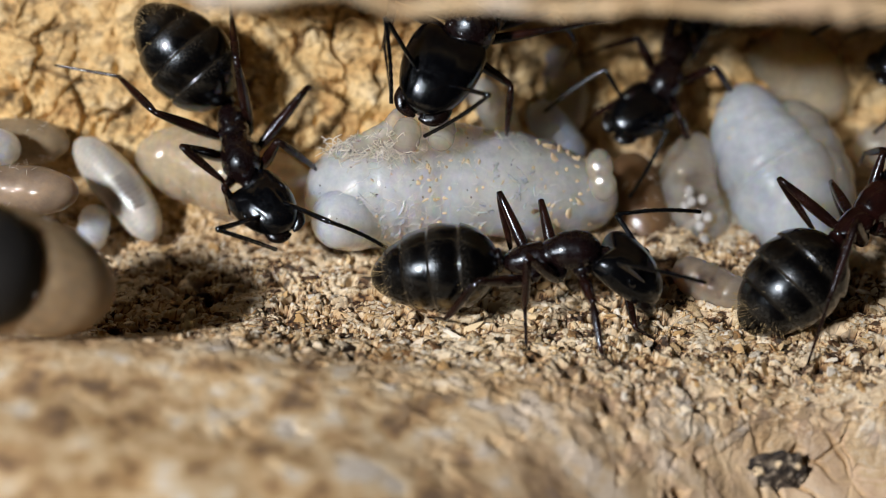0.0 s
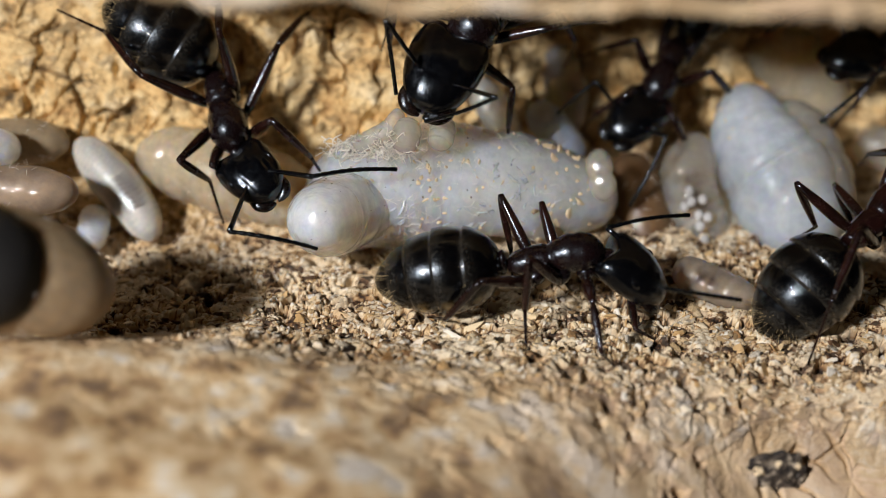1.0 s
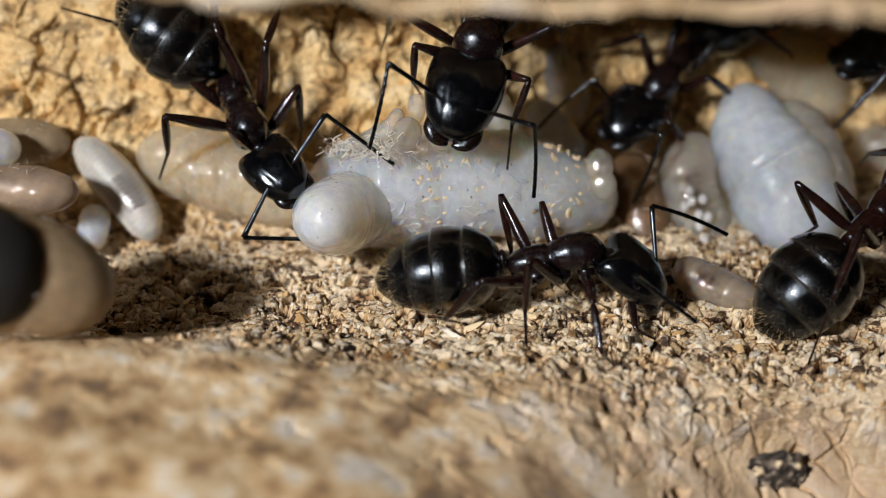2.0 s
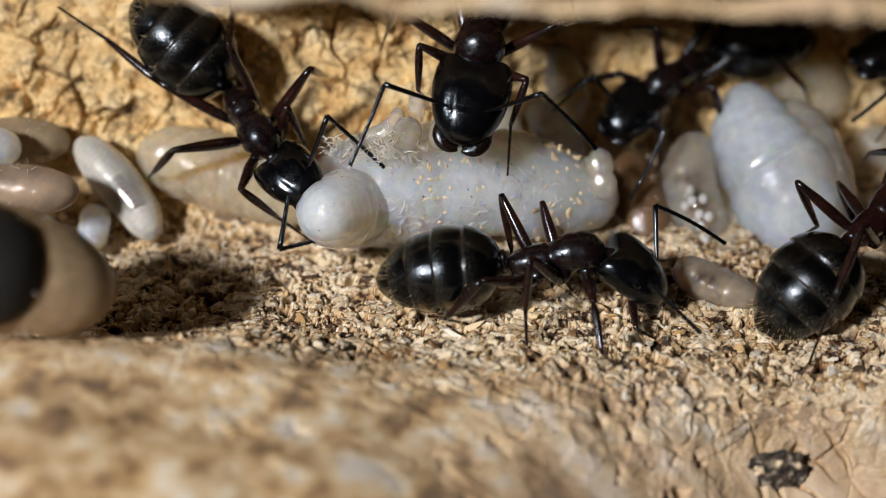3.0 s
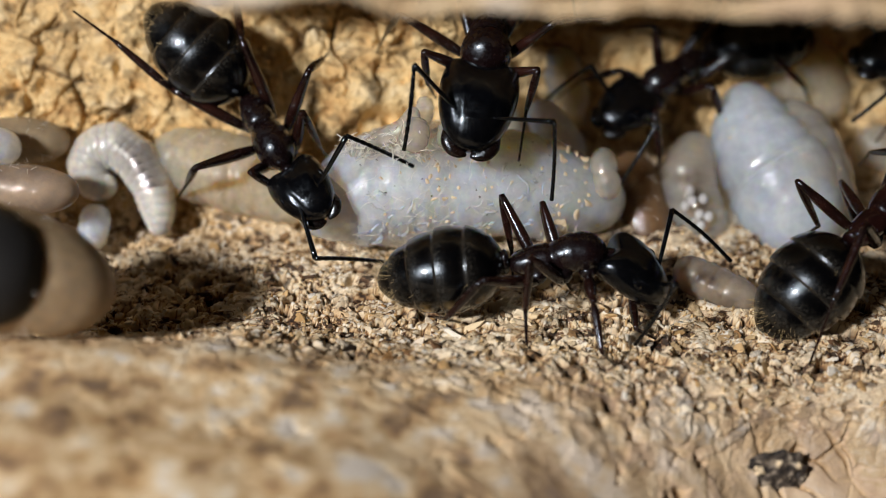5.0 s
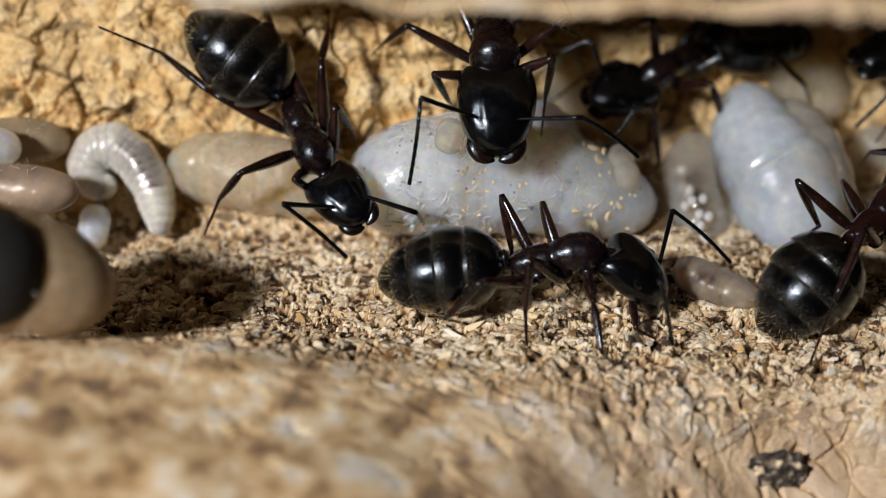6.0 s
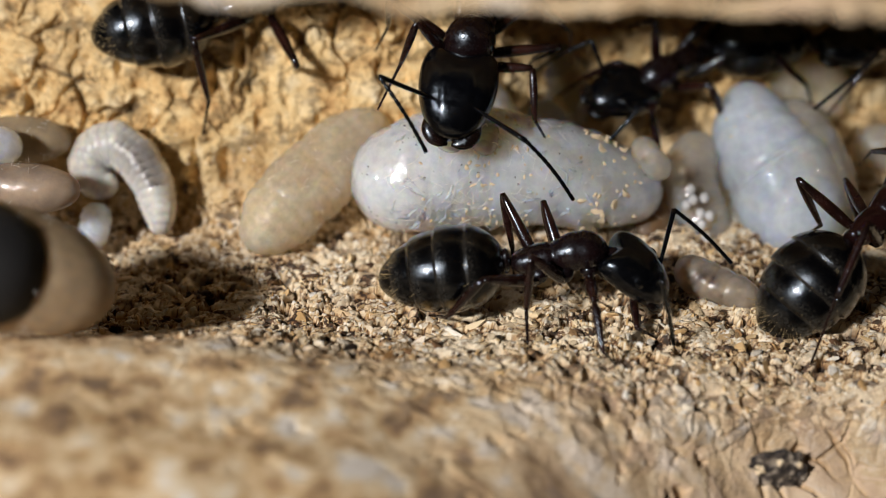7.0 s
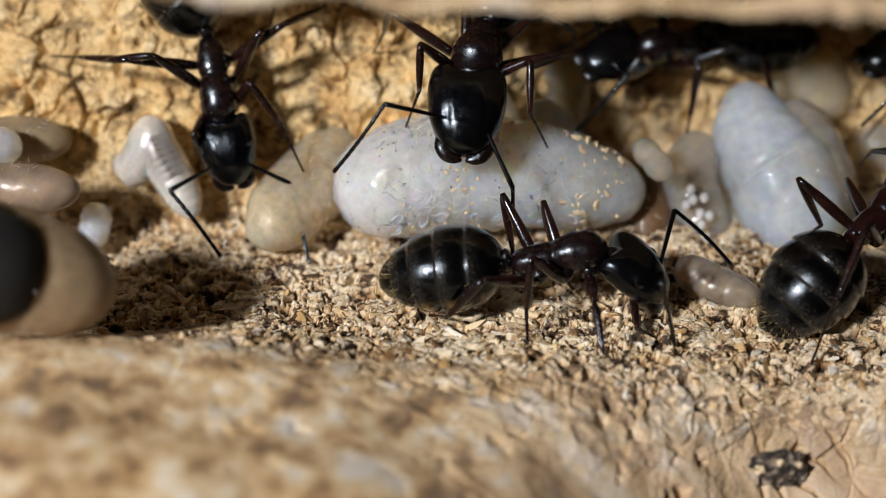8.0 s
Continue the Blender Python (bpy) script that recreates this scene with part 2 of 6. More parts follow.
def curve_points(ctrl, n):
    """n points of a smooth curve through the control points, Catmull-Rom."""
    c = [Vector(q) for q in ctrl]
    c = [c[0] * 2 - c[1]] + c + [c[-1] * 2 - c[-2]]
    out = []
    for j in range(n):
        u = j / (n - 1) * (len(c) - 3)
        i = min(int(u), len(c) - 4)
        f = u - i
        a, b, d, e = c[i:i + 4]
        out.append(0.5 * (2 * b + (d - a) * f + (2 * a - 5 * b + 4 * d - e) * f * f + (3 * b - a - 3 * d + e) * f ** 3))
    return out


def rounded(n, end=0.5):
    """n radii of a sausage, round at both ends."""
    return [max(0.02, (1 - abs(2 * j / (n - 1) - 1) ** (2 / end)) ** 0.5) for j in range(n)]


# ---- the cork nest ----
def hash3(ix, iy, iz, k):
    h = np.sin(ix * 127.1 + iy * 311.7 + iz * 74.7 + k * 53.3) * 43758.5453
    return h - np.floor(h)


def cells(x, y, z, size):
    """Worley cells of a size: nearest and second distance (in cells) and a number for the nearest cell."""
    x, y, z = x / size, y / size, z / size
    bx, by, bz = np.floor(x), np.floor(y), np.floor(z)
    f1 = np.full(x.shape, 9.0)
    f2 = np.full(x.shape, 9.0)
    who = np.zeros(x.shape)
    for dx in (-1, 0, 1):
        for dy in (-1, 0, 1):
            for dz in (-1, 0, 1):
                cx, cy, cz = bx + dx, by + dy, bz + dz
                d = np.sqrt((cx + hash3(cx, cy, cz, 1) - x) ** 2 + (cy + hash3(cx, cy, cz, 2) - y) ** 2
                            + (cz + hash3(cx, cy, cz, 3) - z) ** 2)
                near = d < f1
                f2 = np.where(near, f1, np.minimum(f2, d))
                who = np.where(near, hash3(cx, cy, cz, 4), who)
                f1 = np.where(near, d, f1)
    return f1, f2, who


def smooth_noise(x, y, z, size):
    x, y, z = x / size, y / size, z / size
    bx, by, bz = np.floor(x), np.floor(y), np.floor(z)
    fx, fy, fz = x - bx, y - by, z - bz
    fx, fy, fz = (f * f * (3 - 2 * f) for f in (fx, fy, fz))
    out = 0
    for dx in (0, 1):
        for dy in (0, 1):
            for dz in (0, 1):
                w = (fx if dx else 1 - fx) * (fy if dy else 1 - fy) * (fz if dz else 1 - fz)
                out = out + w * hash3(bx + dx, by + dy, bz + dz, 7)
    return out * 2 - 1


def cork_sheet(name, xs, profile, count, seed, rough=1.0):
    """A sheet of cork swept along x: profile(x) gives corners (y, z, wall) of its section; relief stands along the normal."""
    n = len(xs)
    P = np.zeros((n, count, 3))
    wall, cut = np.zeros((n, count)), np.zeros((n, count))
    for i, x in enumerate(xs):
        q = np.array(profile(x), float)
        s = np.concatenate([[0], np.cumsum(np.hypot(*np.diff(q[:, :2], axis=0).T))])
        u = np.linspace(0, s[-1], count)
        w = max(3, int(count * 1.1 / s[-1]))
        k = np.ones(2 * w + 1) / (2 * w + 1)
        row = []
        for c in range(4):
            v = np.interp(u, s, q[:, c])
            v = np.convolve(np.pad(v, w, mode="reflect", reflect_type="odd"), k, "valid")
            row.append(v)
        P[i, :, 0], P[i, :, 1], P[i, :, 2], wall[i], cut[i] = x, row[0], row[1], row[2], row[3]
    X, Y, Z = P[..., 0], P[..., 1], P[..., 2]
    du, dv = np.gradient(P, axis=0), np.gradient(P, axis=1)
    N = np.cross(du, dv)
    N /= np.linalg.norm(N, axis=2, keepdims=True) + 1e-12
    o = seed * 17.3
    wx = X + 0.25 * (1 - 0.6 * cut) * smooth_noise(X + o, Y, Z, 0.7) + 0.5 * wall * smooth_noise(X + o, Y, Z, 1.1)
    wy = Y + 0.25 * smooth_noise(X, Y + o + 9, Z, 0.7)
    wz = Z + 0.25 * smooth_noise(X, Y, Z + o + 5, 0.7) + 0.5 * wall * smooth_noise(X, Y, Z + o + 3, 1.1)
    a1, a2, aw = cells(wx + o, wy * 1.3, wz * 1.3, 0.55)
    b1, b2, bw = cells(wx + o + 3, wy, wz, 0.24)
    c1, c2, cw = cells(wx + o + 8, wy, wz * (1 - 0.4 * wall), 1.5)
    big = smooth_noise(X + o, Y, Z, 5.0) * 0.45 + smooth_noise(X + o, Y, Z, 2.1) * 0.22
    edge = lambda a, b, w: np.clip((b - a) / w, 0, 1)
    floor_relief = 0.17 * aw * edge(a1, a2, 0.3) + 0.10 * bw * edge(b1, b2, 0.4) + 0.13 * edge(c1, c2, 0.10)
    h1, _, hw = cells(wx + o + 11, wy * 1.3, wz, 0.72)
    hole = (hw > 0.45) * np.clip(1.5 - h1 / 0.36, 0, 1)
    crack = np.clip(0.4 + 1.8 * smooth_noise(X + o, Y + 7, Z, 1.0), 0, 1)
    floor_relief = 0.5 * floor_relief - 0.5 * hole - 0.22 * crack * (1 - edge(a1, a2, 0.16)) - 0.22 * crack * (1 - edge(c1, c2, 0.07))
    broken = np.clip(0.12 + 1.9 * smooth_noise(X + o, Y + 4, Z, 1.3), 0, 1)
    wall_relief = 0.34 * (cw - 0.3 * c1 ** 2) - 0.55 * broken * (1 - edge(c1, c2, 0.09)) + 0.20 * (aw - 0.3 * a1 ** 2) - 0.16 * broken * (1 - edge(a1, a2, 0.12)) + 0.07 * bw * edge(b1, b2, 0.4)
    wall_relief = wall_relief + 0.22 * smooth_noise(X, Y, Z + o, 0.6) + 0.11 * smooth_noise(X + o, Y, Z, 0.3) + 0.04 * smooth_noise(X + o, Y, Z, 0.15) - 0.5 * np.clip(smooth_noise(X * 1.6 + o, Y, Z + 3, 1.0) - 0.45, 0, 1) * 3
    g1, g2, gw = cells(wx + o + 5, wy * 0.9, wz, 3.1)
    pit = (aw > 0.86) * edge(a1, a2, 0.35)
    crumbly = np.clip(2.2 * smooth_noise(X + o, Y + 2, Z, 2.4) + 0.1, 0, 1)
    pit = pit * np.clip(crumbly * 2, 0, 1)
    jagged = np.clip(0.25 + 1.6 * smooth_noise(X + o, Y + 6, Z, 1.8), 0, 1)
    split = np.maximum(np.clip(jagged * 2 - 1.1, 0, 1) * (1 - edge(c1, c2, 0.10)), np.clip(jagged * 1.8 - 0.9, 0, 1) * (1 - edge(g1, g2, 0.08)))
    split = split * np.clip((X + 4) / 7, 0, 1)
    cut_relief = 0.16 * (gw - 0.5) + 0.10 * (cw - 0.5) + 0.10 * smooth_noise(X + o, Y, Z, 1.2) + 0.05 * crumbly * bw * edge(b1, b2, 0.3) + 0.02 * smooth_noise(X + o, Y, Z, 0.35) - 0.4 * pit - 0.32 * split
    relief = big * 0.6 + (floor_relief * (1 - wall) + wall_relief * wall) * (1 - cut) * rough + cut_relief * cut * (0.25 + 0.75 * np.clip((X + 2) / 8, 0, 1))
    P = P + N * relief[..., None]
    # Grain joints are dark; holes and cracks are blackened, shade put in the colour.
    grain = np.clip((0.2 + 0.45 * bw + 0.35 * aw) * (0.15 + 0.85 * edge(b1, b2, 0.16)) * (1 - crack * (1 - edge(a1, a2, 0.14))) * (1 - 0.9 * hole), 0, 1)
    faces = np.arange(n * count).reshape(n, count)
    quads = np.stack([faces[:-1, :-1], faces[1:, :-1], faces[1:, 1:], faces[:-1, 1:]], -1).reshape(-1, 4)
    me = bpy.data.meshes.new(name)
    me.vertices.add(n * count)
    me.vertices.foreach_set("co", (P * MM).astype(np.float32).ravel())
    me.loops.add(len(quads) * 4)
    me.loops.foreach_set("vertex_index", quads.astype(np.int32).ravel())
    me.polygons.add(len(quads))
    me.polygons.foreach_set("loop_start", np.arange(0, len(quads) * 4, 4, dtype=np.int32))
    me.update(calc_edges=True)
    # seam and chunk colour wall cracks and front pits dark, shade painted in.
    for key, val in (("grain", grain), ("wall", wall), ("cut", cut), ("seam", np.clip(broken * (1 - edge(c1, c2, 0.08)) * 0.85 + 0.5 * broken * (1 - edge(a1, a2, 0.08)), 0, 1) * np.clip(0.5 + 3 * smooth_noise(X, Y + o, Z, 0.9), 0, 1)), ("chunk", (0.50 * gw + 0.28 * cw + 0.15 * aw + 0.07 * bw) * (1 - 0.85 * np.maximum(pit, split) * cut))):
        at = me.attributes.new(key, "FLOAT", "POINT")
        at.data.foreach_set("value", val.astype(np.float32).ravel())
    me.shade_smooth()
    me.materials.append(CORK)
    return new(name, me), P, hole > 0.2


def step(a, b, x):
    f = min(1, max(0, (x - a) / (b - a)))
    return f * f * (3 - 2 * f)


def nest_section(x):
    """Section of the nest across x: broken front face, ledge, hump at the left, floor, back wall."""
    drop = step(-4, 13, x)
    hump = 3.3 * step(12, -14, x)
    foot = 5.2 + 5.5 * step(-1, 5, x)
    lean = 0.55 - 0.25 * step(-1, 5, x)
    side = 2.0 * step(-17.2, -19.0, x)
    sawn = max(drop, 0.96)
    return [(-24 + 12 * drop, hump - 6 * drop, 0.1, sawn), (-13 + 5.8 * drop, hump * 1.2 - 2.4 * drop, 0.1, sawn), (-7.4 + 1.4 * drop, hump, 0.0, 0.9 - 0.5 * drop),
            (-5.0, 0.5 * hump + side, 0.0, 0), (-3.0, 0.08 * hump + side, 0.0, 0), (-1.0, side, 0.0, 0), (foot - 1.2, side, 0.0, 0), (foot, 0.35 + side, 0.5, 0),
            (foot + lean * 2, max(2.5, side + 0.5), 1.0, 0), (foot + lean * 14, 14, 1.0, 0)]


fine = np.concatenate([np.linspace(-27, -17.6, 60), np.linspace(-17.5, 17.5, 740), np.linspace(17.6, 27, 60)])
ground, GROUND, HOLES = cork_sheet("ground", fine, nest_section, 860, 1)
tagged(ground, "tan grainy cork floor and back wall of an ant nest", "cork", kind="structure")


def lip_section(x):
    """The near edge of the cork lid, a narrow bar over the opening."""
    z = 14.93 + 0.48 * step(-0.8, -2.5, x) + 0.09 * math.sin(x * 1.6)
    return [(-10.5, z + 0.67, 0.4, 0.6), (-10.9, z + 0.6, 0.4, 0.6), (-11.1, z + 0.2, 0.4, 0.6), (-10.85, z, 0.4, 0.6), (-10.5, z + 0.2, 0.4, 0.6), (-10.4, z + 0.5, 0.4, 0.6), (-10.5, z + 0.67, 0.4, 0.6)]


lip, _, _ = cork_sheet("ceiling_lip", np.linspace(-26, 26, 260), lip_section, 60, 2)
tagged(lip, "pale cork edge of the lid over the opening", "cork", kind="structure")


# Unseen roof added as a light block; its front edge shapes the shadows.
def roof_block_section(x):
    z = 10.9 + 0.6 * step(-5, -2, x)
    y = 4.5 - 1.6 * step(-12.3, -11.3, x) - 0.9 * step(-3.5, -1, x) - 2.2 * step(1, 6, x) + 1.6 * step(10, 13, x)
    return [(27, z + 3, 1, 0), (y + 1, z + 3, 1, 0), (y, z + 1.5, 1, 0), (y + 0.5, z + 0.2, 1, 0), (y + 2.5, z - 0.2, 1, 0), (16, 8, 1, 0), (27, 8, 1, 0)]


roof_block, _, _ = cork_sheet("ceiling", np.linspace(-13.4, 27, 220), roof_block_section, 160, 3)
tagged(roof_block, "cork lid over the dark brood chamber", "cork", kind="structure")


# ---- loose cork flakes ----
def flakes(name, label, count, region, sizes, seed, mat, level=0.25, keep=None):
    """Many small angular flakes strewn over the ground sheet within region (x0, x1, y0, y1)."""
    rnd = np.random.RandomState(seed)
    pts = GROUND.reshape(-1, 3)
    x0, x1, y0, y1 = region
    ok = np.where(~HOLES.ravel() & (pts[:, 0] > x0) & (pts[:, 0] < x1) & (pts[:, 1] > y0) & (pts[:, 1] < y1) & (pts[:, 2] < 5.0))[0]
    if keep is not None:
        ok = ok[keep(pts[ok])]
    at = pts[rnd.choice(ok, count)]
    ico = bmesh.new()
    bmesh.ops.create_icosphere(ico, subdivisions=1, radius=1.0)
    base = np.array([v.co[:] for v in ico.verts])
    tri = np.array([[v.index for v in f.verts] for f in ico.faces])
    ico.free()
    k = len(base)
    size = rnd.uniform(sizes[0], sizes[1], count) * rnd.uniform(0.6, 1.0, count)
    shape = base[None] * rnd.uniform(0.6, 1.3, (count, k, 1))
    shape = shape * np.stack([rnd.uniform(0.7, 1.9, count), rnd.uniform(0.4, 1.0, count), rnd.uniform(0.12, 0.45, count)], -1)[:, None]
    q = rnd.normal(size=(count, 4)) * np.array([1.6, 0.7, 0.7, 1.6])
    q /= np.linalg.norm(q, axis=1, keepdims=True)
    w, i, j, l = q.T
    R = np.stack([1 - 2 * (j * j + l * l), 2 * (i * j - l * w), 2 * (i * l + j * w), 2 * (i * j + l * w), 1 - 2 * (i * i + l * l), 2 * (j * l - i * w),
                  2 * (i * l - j * w), 2 * (j * l + i * w), 1 - 2 * (i * i + j * j)], -1).reshape(count, 3, 3)
    verts = np.einsum("nab,nkb->nka", R, shape * size[:, None, None]) + at[:, None]
    verts[..., 2] += (size * level)[:, None]
    faces = (tri[None] + (np.arange(count) * k)[:, None, None]).reshape(-1, 3)
    me = bpy.data.meshes.new(name)
    me.from_pydata((verts.reshape(-1, 3) * MM).tolist(), [], faces.tolist())
    me.materials.append(mat)
    return tagged(new(name, me), label, "cork flakes", kind="stuff")


def littered(p):
    """Where flakes gather: in drifts on the level floor, none on the broken front."""
    drift = smooth_noise(p[:, 0], p[:, 1], p[:, 2], 1.6) + 0.5 * smooth_noise(p[:, 0] + 9, p[:, 1], p[:, 2], 0.6)
    return (p[:, 2] > -0.5) & (drift > -0.55) & (p[:, 1] > -6.2 - 0.1 * p[:, 0])


flakes("cork_flakes", "loose tan and brown cork flakes on the floor", 3600, (-17.5, 17.5, -8.6, 6.5), (0.04, 0.15), 5, FLAKES, 0.12, littered)
flakes("cork_flakes", "coarse cork crumbs on the floor", 500, (-17.5, 17.5, -7.5, 6.0), (0.12, 0.36), 6, FLAKES, 0.0, littered)


def chips(count, seed):
    """Larger single chips on the near floor, each a part of the ground."""
    rnd = random.Random(seed)
    datas = []
    for i in range(14):
        bm = bmesh.new()
        bmesh.ops.create_icosphere(bm, subdivisions=1, radius=1.0)
        for v in bm.verts:
            v.co *= rnd.uniform(0.6, 1.3)
        bmesh.ops.scale(bm, vec=(rnd.uniform(1.0, 1.7), rnd.uniform(0.6, 1.0), rnd.uniform(0.35, 0.6)), verts=bm.verts)
        bmesh.ops.scale(bm, vec=(MM, MM, MM), verts=bm.verts)
        me = bpy.data.meshes.new("cork_chip")
        bm.to_mesh(me)
        bm.free()
        me.materials.append(CHIP)
        datas.append(me)
    pts = GROUND.reshape(-1, 3)
    ok = np.where(~HOLES.ravel() & (np.abs(pts[:, 0]) < 16.5) & (pts[:, 1] > -8.0) & (pts[:, 1] < -0.5) & (pts[:, 2] > -0.8) & (pts[:, 2] < 2.0))[0]
    ok = ok[littered(pts[ok])]
    for i in range(count):
        q = pts[ok[rnd.randrange(len(ok))]]
        ob = new("cork_chip", datas[i % 14])
        ob.parent = ground
        r = rnd.uniform(0.09, 0.22) * rnd.uniform(0.7, 1.0)
        ob.scale = (r, r, r)
        ob.location = Vector((q[0], q[1], q[2] + 0.12 * r)) * MM
        ob.rotation_euler = (rnd.uniform(-0.5, 0.5), rnd.uniform(-0.5, 0.5), rnd.uniform(0, 6.28))


def bark_knot(centre):
    """A dark knot of bark in the broken front face."""
    rnd = random.Random(31)
    ob = thing("bark_knot", "dark charred bark knot set in the cork face", "bark")
    bm = bmesh.new()
    bmesh.ops.create_icosphere(bm, subdivisions=4, radius=1.0)
    for v in bm.verts:
        c = v.co.copy()
        v.co = c * (1 + 0.22 * noise.noise(c * 3.0) + 0.12 * noise.noise(c * 9.0))
    bmesh.ops.scale(bm, vec=(1.05, 0.26, 1.0), verts=bm.verts)
    bmesh.ops.translate(bm, vec=centre, verts=bm.verts)
    part("core", bm, BARK, ob, smooth=False)
    for _ in range(26):
        a, r = rnd.uniform(0, 6.28), rnd.uniform(0.3, 0.95)
        c = bmesh.new()
        bmesh.ops.create_icosphere(c, subdivisions=1, radius=rnd.uniform(0.08, 0.2))
        for v in c.verts:
            v.co *= rnd.uniform(0.6, 1.3)
        bmesh.ops.translate(c, vec=Vector(centre) + Vector((r * math.cos(a), -0.16 + 0.12 * rnd.random(), 0.9 * r * math.sin(a))), verts=c.verts)
        part("bark_chip", c, CRUMB if rnd.random() < 0.5 else BARK, ob, smooth=False)
    return ob


chips(300, 77)
bark_knot((11.13, -7.48, -2.27))


# ---- brood ----
def along(ctrl, radius, n=64, end=0.62, wrinkles=0, depth=0.05, taper=0.0, lumps=0.025):
    """Path, radii and ripple of a plump body along control points."""
    c = [Vector(q) for q in ctrl]
    c[0] = c[0] + (c[0] - c[1]).normalized() * radius * 0.85
    c[-1] = c[-1] + (c[-1] - c[-2]).normalized() * radius * 0.85
    path = curve_points(c, n)
    radii = [radius * r * (1 - taper * j / (n - 1)) for j, r in enumerate(rounded(n, end))]

    def ripple(i, a):
        u = i / (n - 1)
        q = path[i] * 0.9
        w = abs(math.sin(math.pi * wrinkles * (u + 0.03 * noise.noise(q + Vector((a, 0, 0)))))) if wrinkles else 1.0
        return 1 - depth * (1 - w) ** 1.5 + 0.06 * noise.noise(q + Vector((math.cos(a), math.sin(a), 0)) * 0.8) + lumps * noise.noise(q * 3 + Vector((math.cos(a), math.sin(a), 0)) * 3.0)
    return path, radii, ripple


def body(ctrl, radius, sides=40, **kw):
    path, radii, ripple = along(ctrl, radius, **kw)
    return tube(path, radii, sides, ripple)


def stained(bm, centre, radius):
    """Marks the skin over a dark gut, fading out round the places in centre."""
    lay = bm.verts.layers.float.new("gut")
    for v in bm.verts:
        near = min((v.co - Vector(c)).length for c in centre) / radius
        v[lay] = 1.15 * math.exp(-near * near) * (0.75 + 0.5 * noise.noise(v.co * 4))
    return bm


def blob_ring(r):
    """One plump ring of a grub's body, at the origin."""
    bm = bmesh.new()
    bmesh.ops.create_uvsphere(bm, u_segments=24, v_segments=16, radius=r)
    bmesh.ops.scale(bm, vec=(0.92, 1, 1), verts=bm.verts)
    return bm


def recentre(ob):
    """Moves the origin of a thing made in place to the middle of its meshes."""
    pts = [v.co for c in (ob, *ob.children_recursive) if c.data for v in c.data.vertices]
    mid = sum(pts, Vector()) / len(pts)
    for c in (ob, *ob.children_recursive):
        if c.data:
            c.data.transform(Matrix.Translation(-mid))
    ob.location = mid
    return ob


def larva(label, ctrl, radius, mat=None, wrinkles=11, category="larva", group="ant brood", gut=None, mouth=True, **kw):
    """A legless grub: wrinkled body, small head at the first control point."""
    ob = thing("larva", label, category, group)
    bm = body(ctrl, radius, wrinkles=wrinkles, **kw)
    part("body", stained(bm, *gut) if gut else bm, mat or WHITE, ob)
    a, b = Vector(ctrl[0]), Vector(ctrl[1])
    d = (a - b).normalized()
    if mouth:
        part("head", body([a + d * radius * 0.12, a - d * radius * 0.3], radius * 0.36, n=14, sides=16), mat or WHITE, ob)
    return recentre(ob)


def cocoon(label, ctrl, radius, mat=None, cap=None, **kw):
    """A silk cocoon: smooth capsule with loose threads; cap: centre and radius of its black end spot."""
    ob = thing("cocoon", label, "cocoon", "ant brood")
    kw.setdefault("end", 0.75)
    part("shell", body(ctrl, radius, **kw), mat or SILK, ob)
    bm = bmesh.new()
    path = curve_points(ctrl, 30)
    for k in range(70):
        i = random.randrange(4, 25)
        a = random.uniform(0, 6.28)
        v = Vector((random.uniform(-1, 1), math.sin(a), math.cos(a))).normalized()
        v = (v + (EYE - path[i]).normalized() * 0.6).normalized()
        q = path[i] + v * radius * 1.0
        w = Vector((random.uniform(-1, 1), random.uniform(-1, 1), random.uniform(-1, 1))).normalized() * 0.35
        sub = tube(curve_points([q, q + w * 0.5 + v * 0.05, q + w], 5), [0.008] * 5, 4)
        me = bpy.data.meshes.new("tmp")
        sub.to_mesh(me)
        sub.free()
        bm.from_mesh(me)
        bpy.data.meshes.remove(me)
    part("silk_threads", bm, FIBRE, ob, "fine loose silk threads")
    if cap:
        part("end_spot", body(cap[0], cap[1], n=20, sides=24, end=1.0), MECONIUM, ob, "black dried waste spot")
    return recentre(ob)


cocoon("pale tan silk cocoon lying by the cork wall", [(-19.00, 5.25, 3.79), (-17.20, 5.25, 3.79), (-15.63, 5.25, 3.79)], 0.92, PALE_SILK)
larva("white larva end in front of a tan cocoon", [(-16.83, 3.41, 4.44), (-17.61, 3.45, 4.51), (-18.91, 3.49, 4.56)], 0.80, PEARL, 6, mouth=False)
cocoon("greyish pale cocoon beside other cocoons", [(-18.25, 1.55, 3.54), (-16.14, 1.60, 3.62), (-14.41, 1.58, 3.58)], 0.95, SHADED_SILK)
cocoon("large pale cocoon with a black end spot", [(-15.85, -5.66, 5.77), (-14.26, -5.99, 5.24), (-11.92, -6.37, 4.64)], 1.95, DIM_SILK,
       cap=([(-15.40, -6.75, 6.11), (-13.53, -7.21, 5.75)], 1.95))
larva("tiny white larva on the cork floor", [(-13.73, 3.21, 1.47), (-13.79, 2.97, 1.09), (-13.91, 2.79, 0.81)], 0.64, PEARL, 5, mouth=False)
curled = thing("larva", "small translucent larva, straight at first and then curled, dark gut inside", "larva", "ant brood")
curl_rings = []
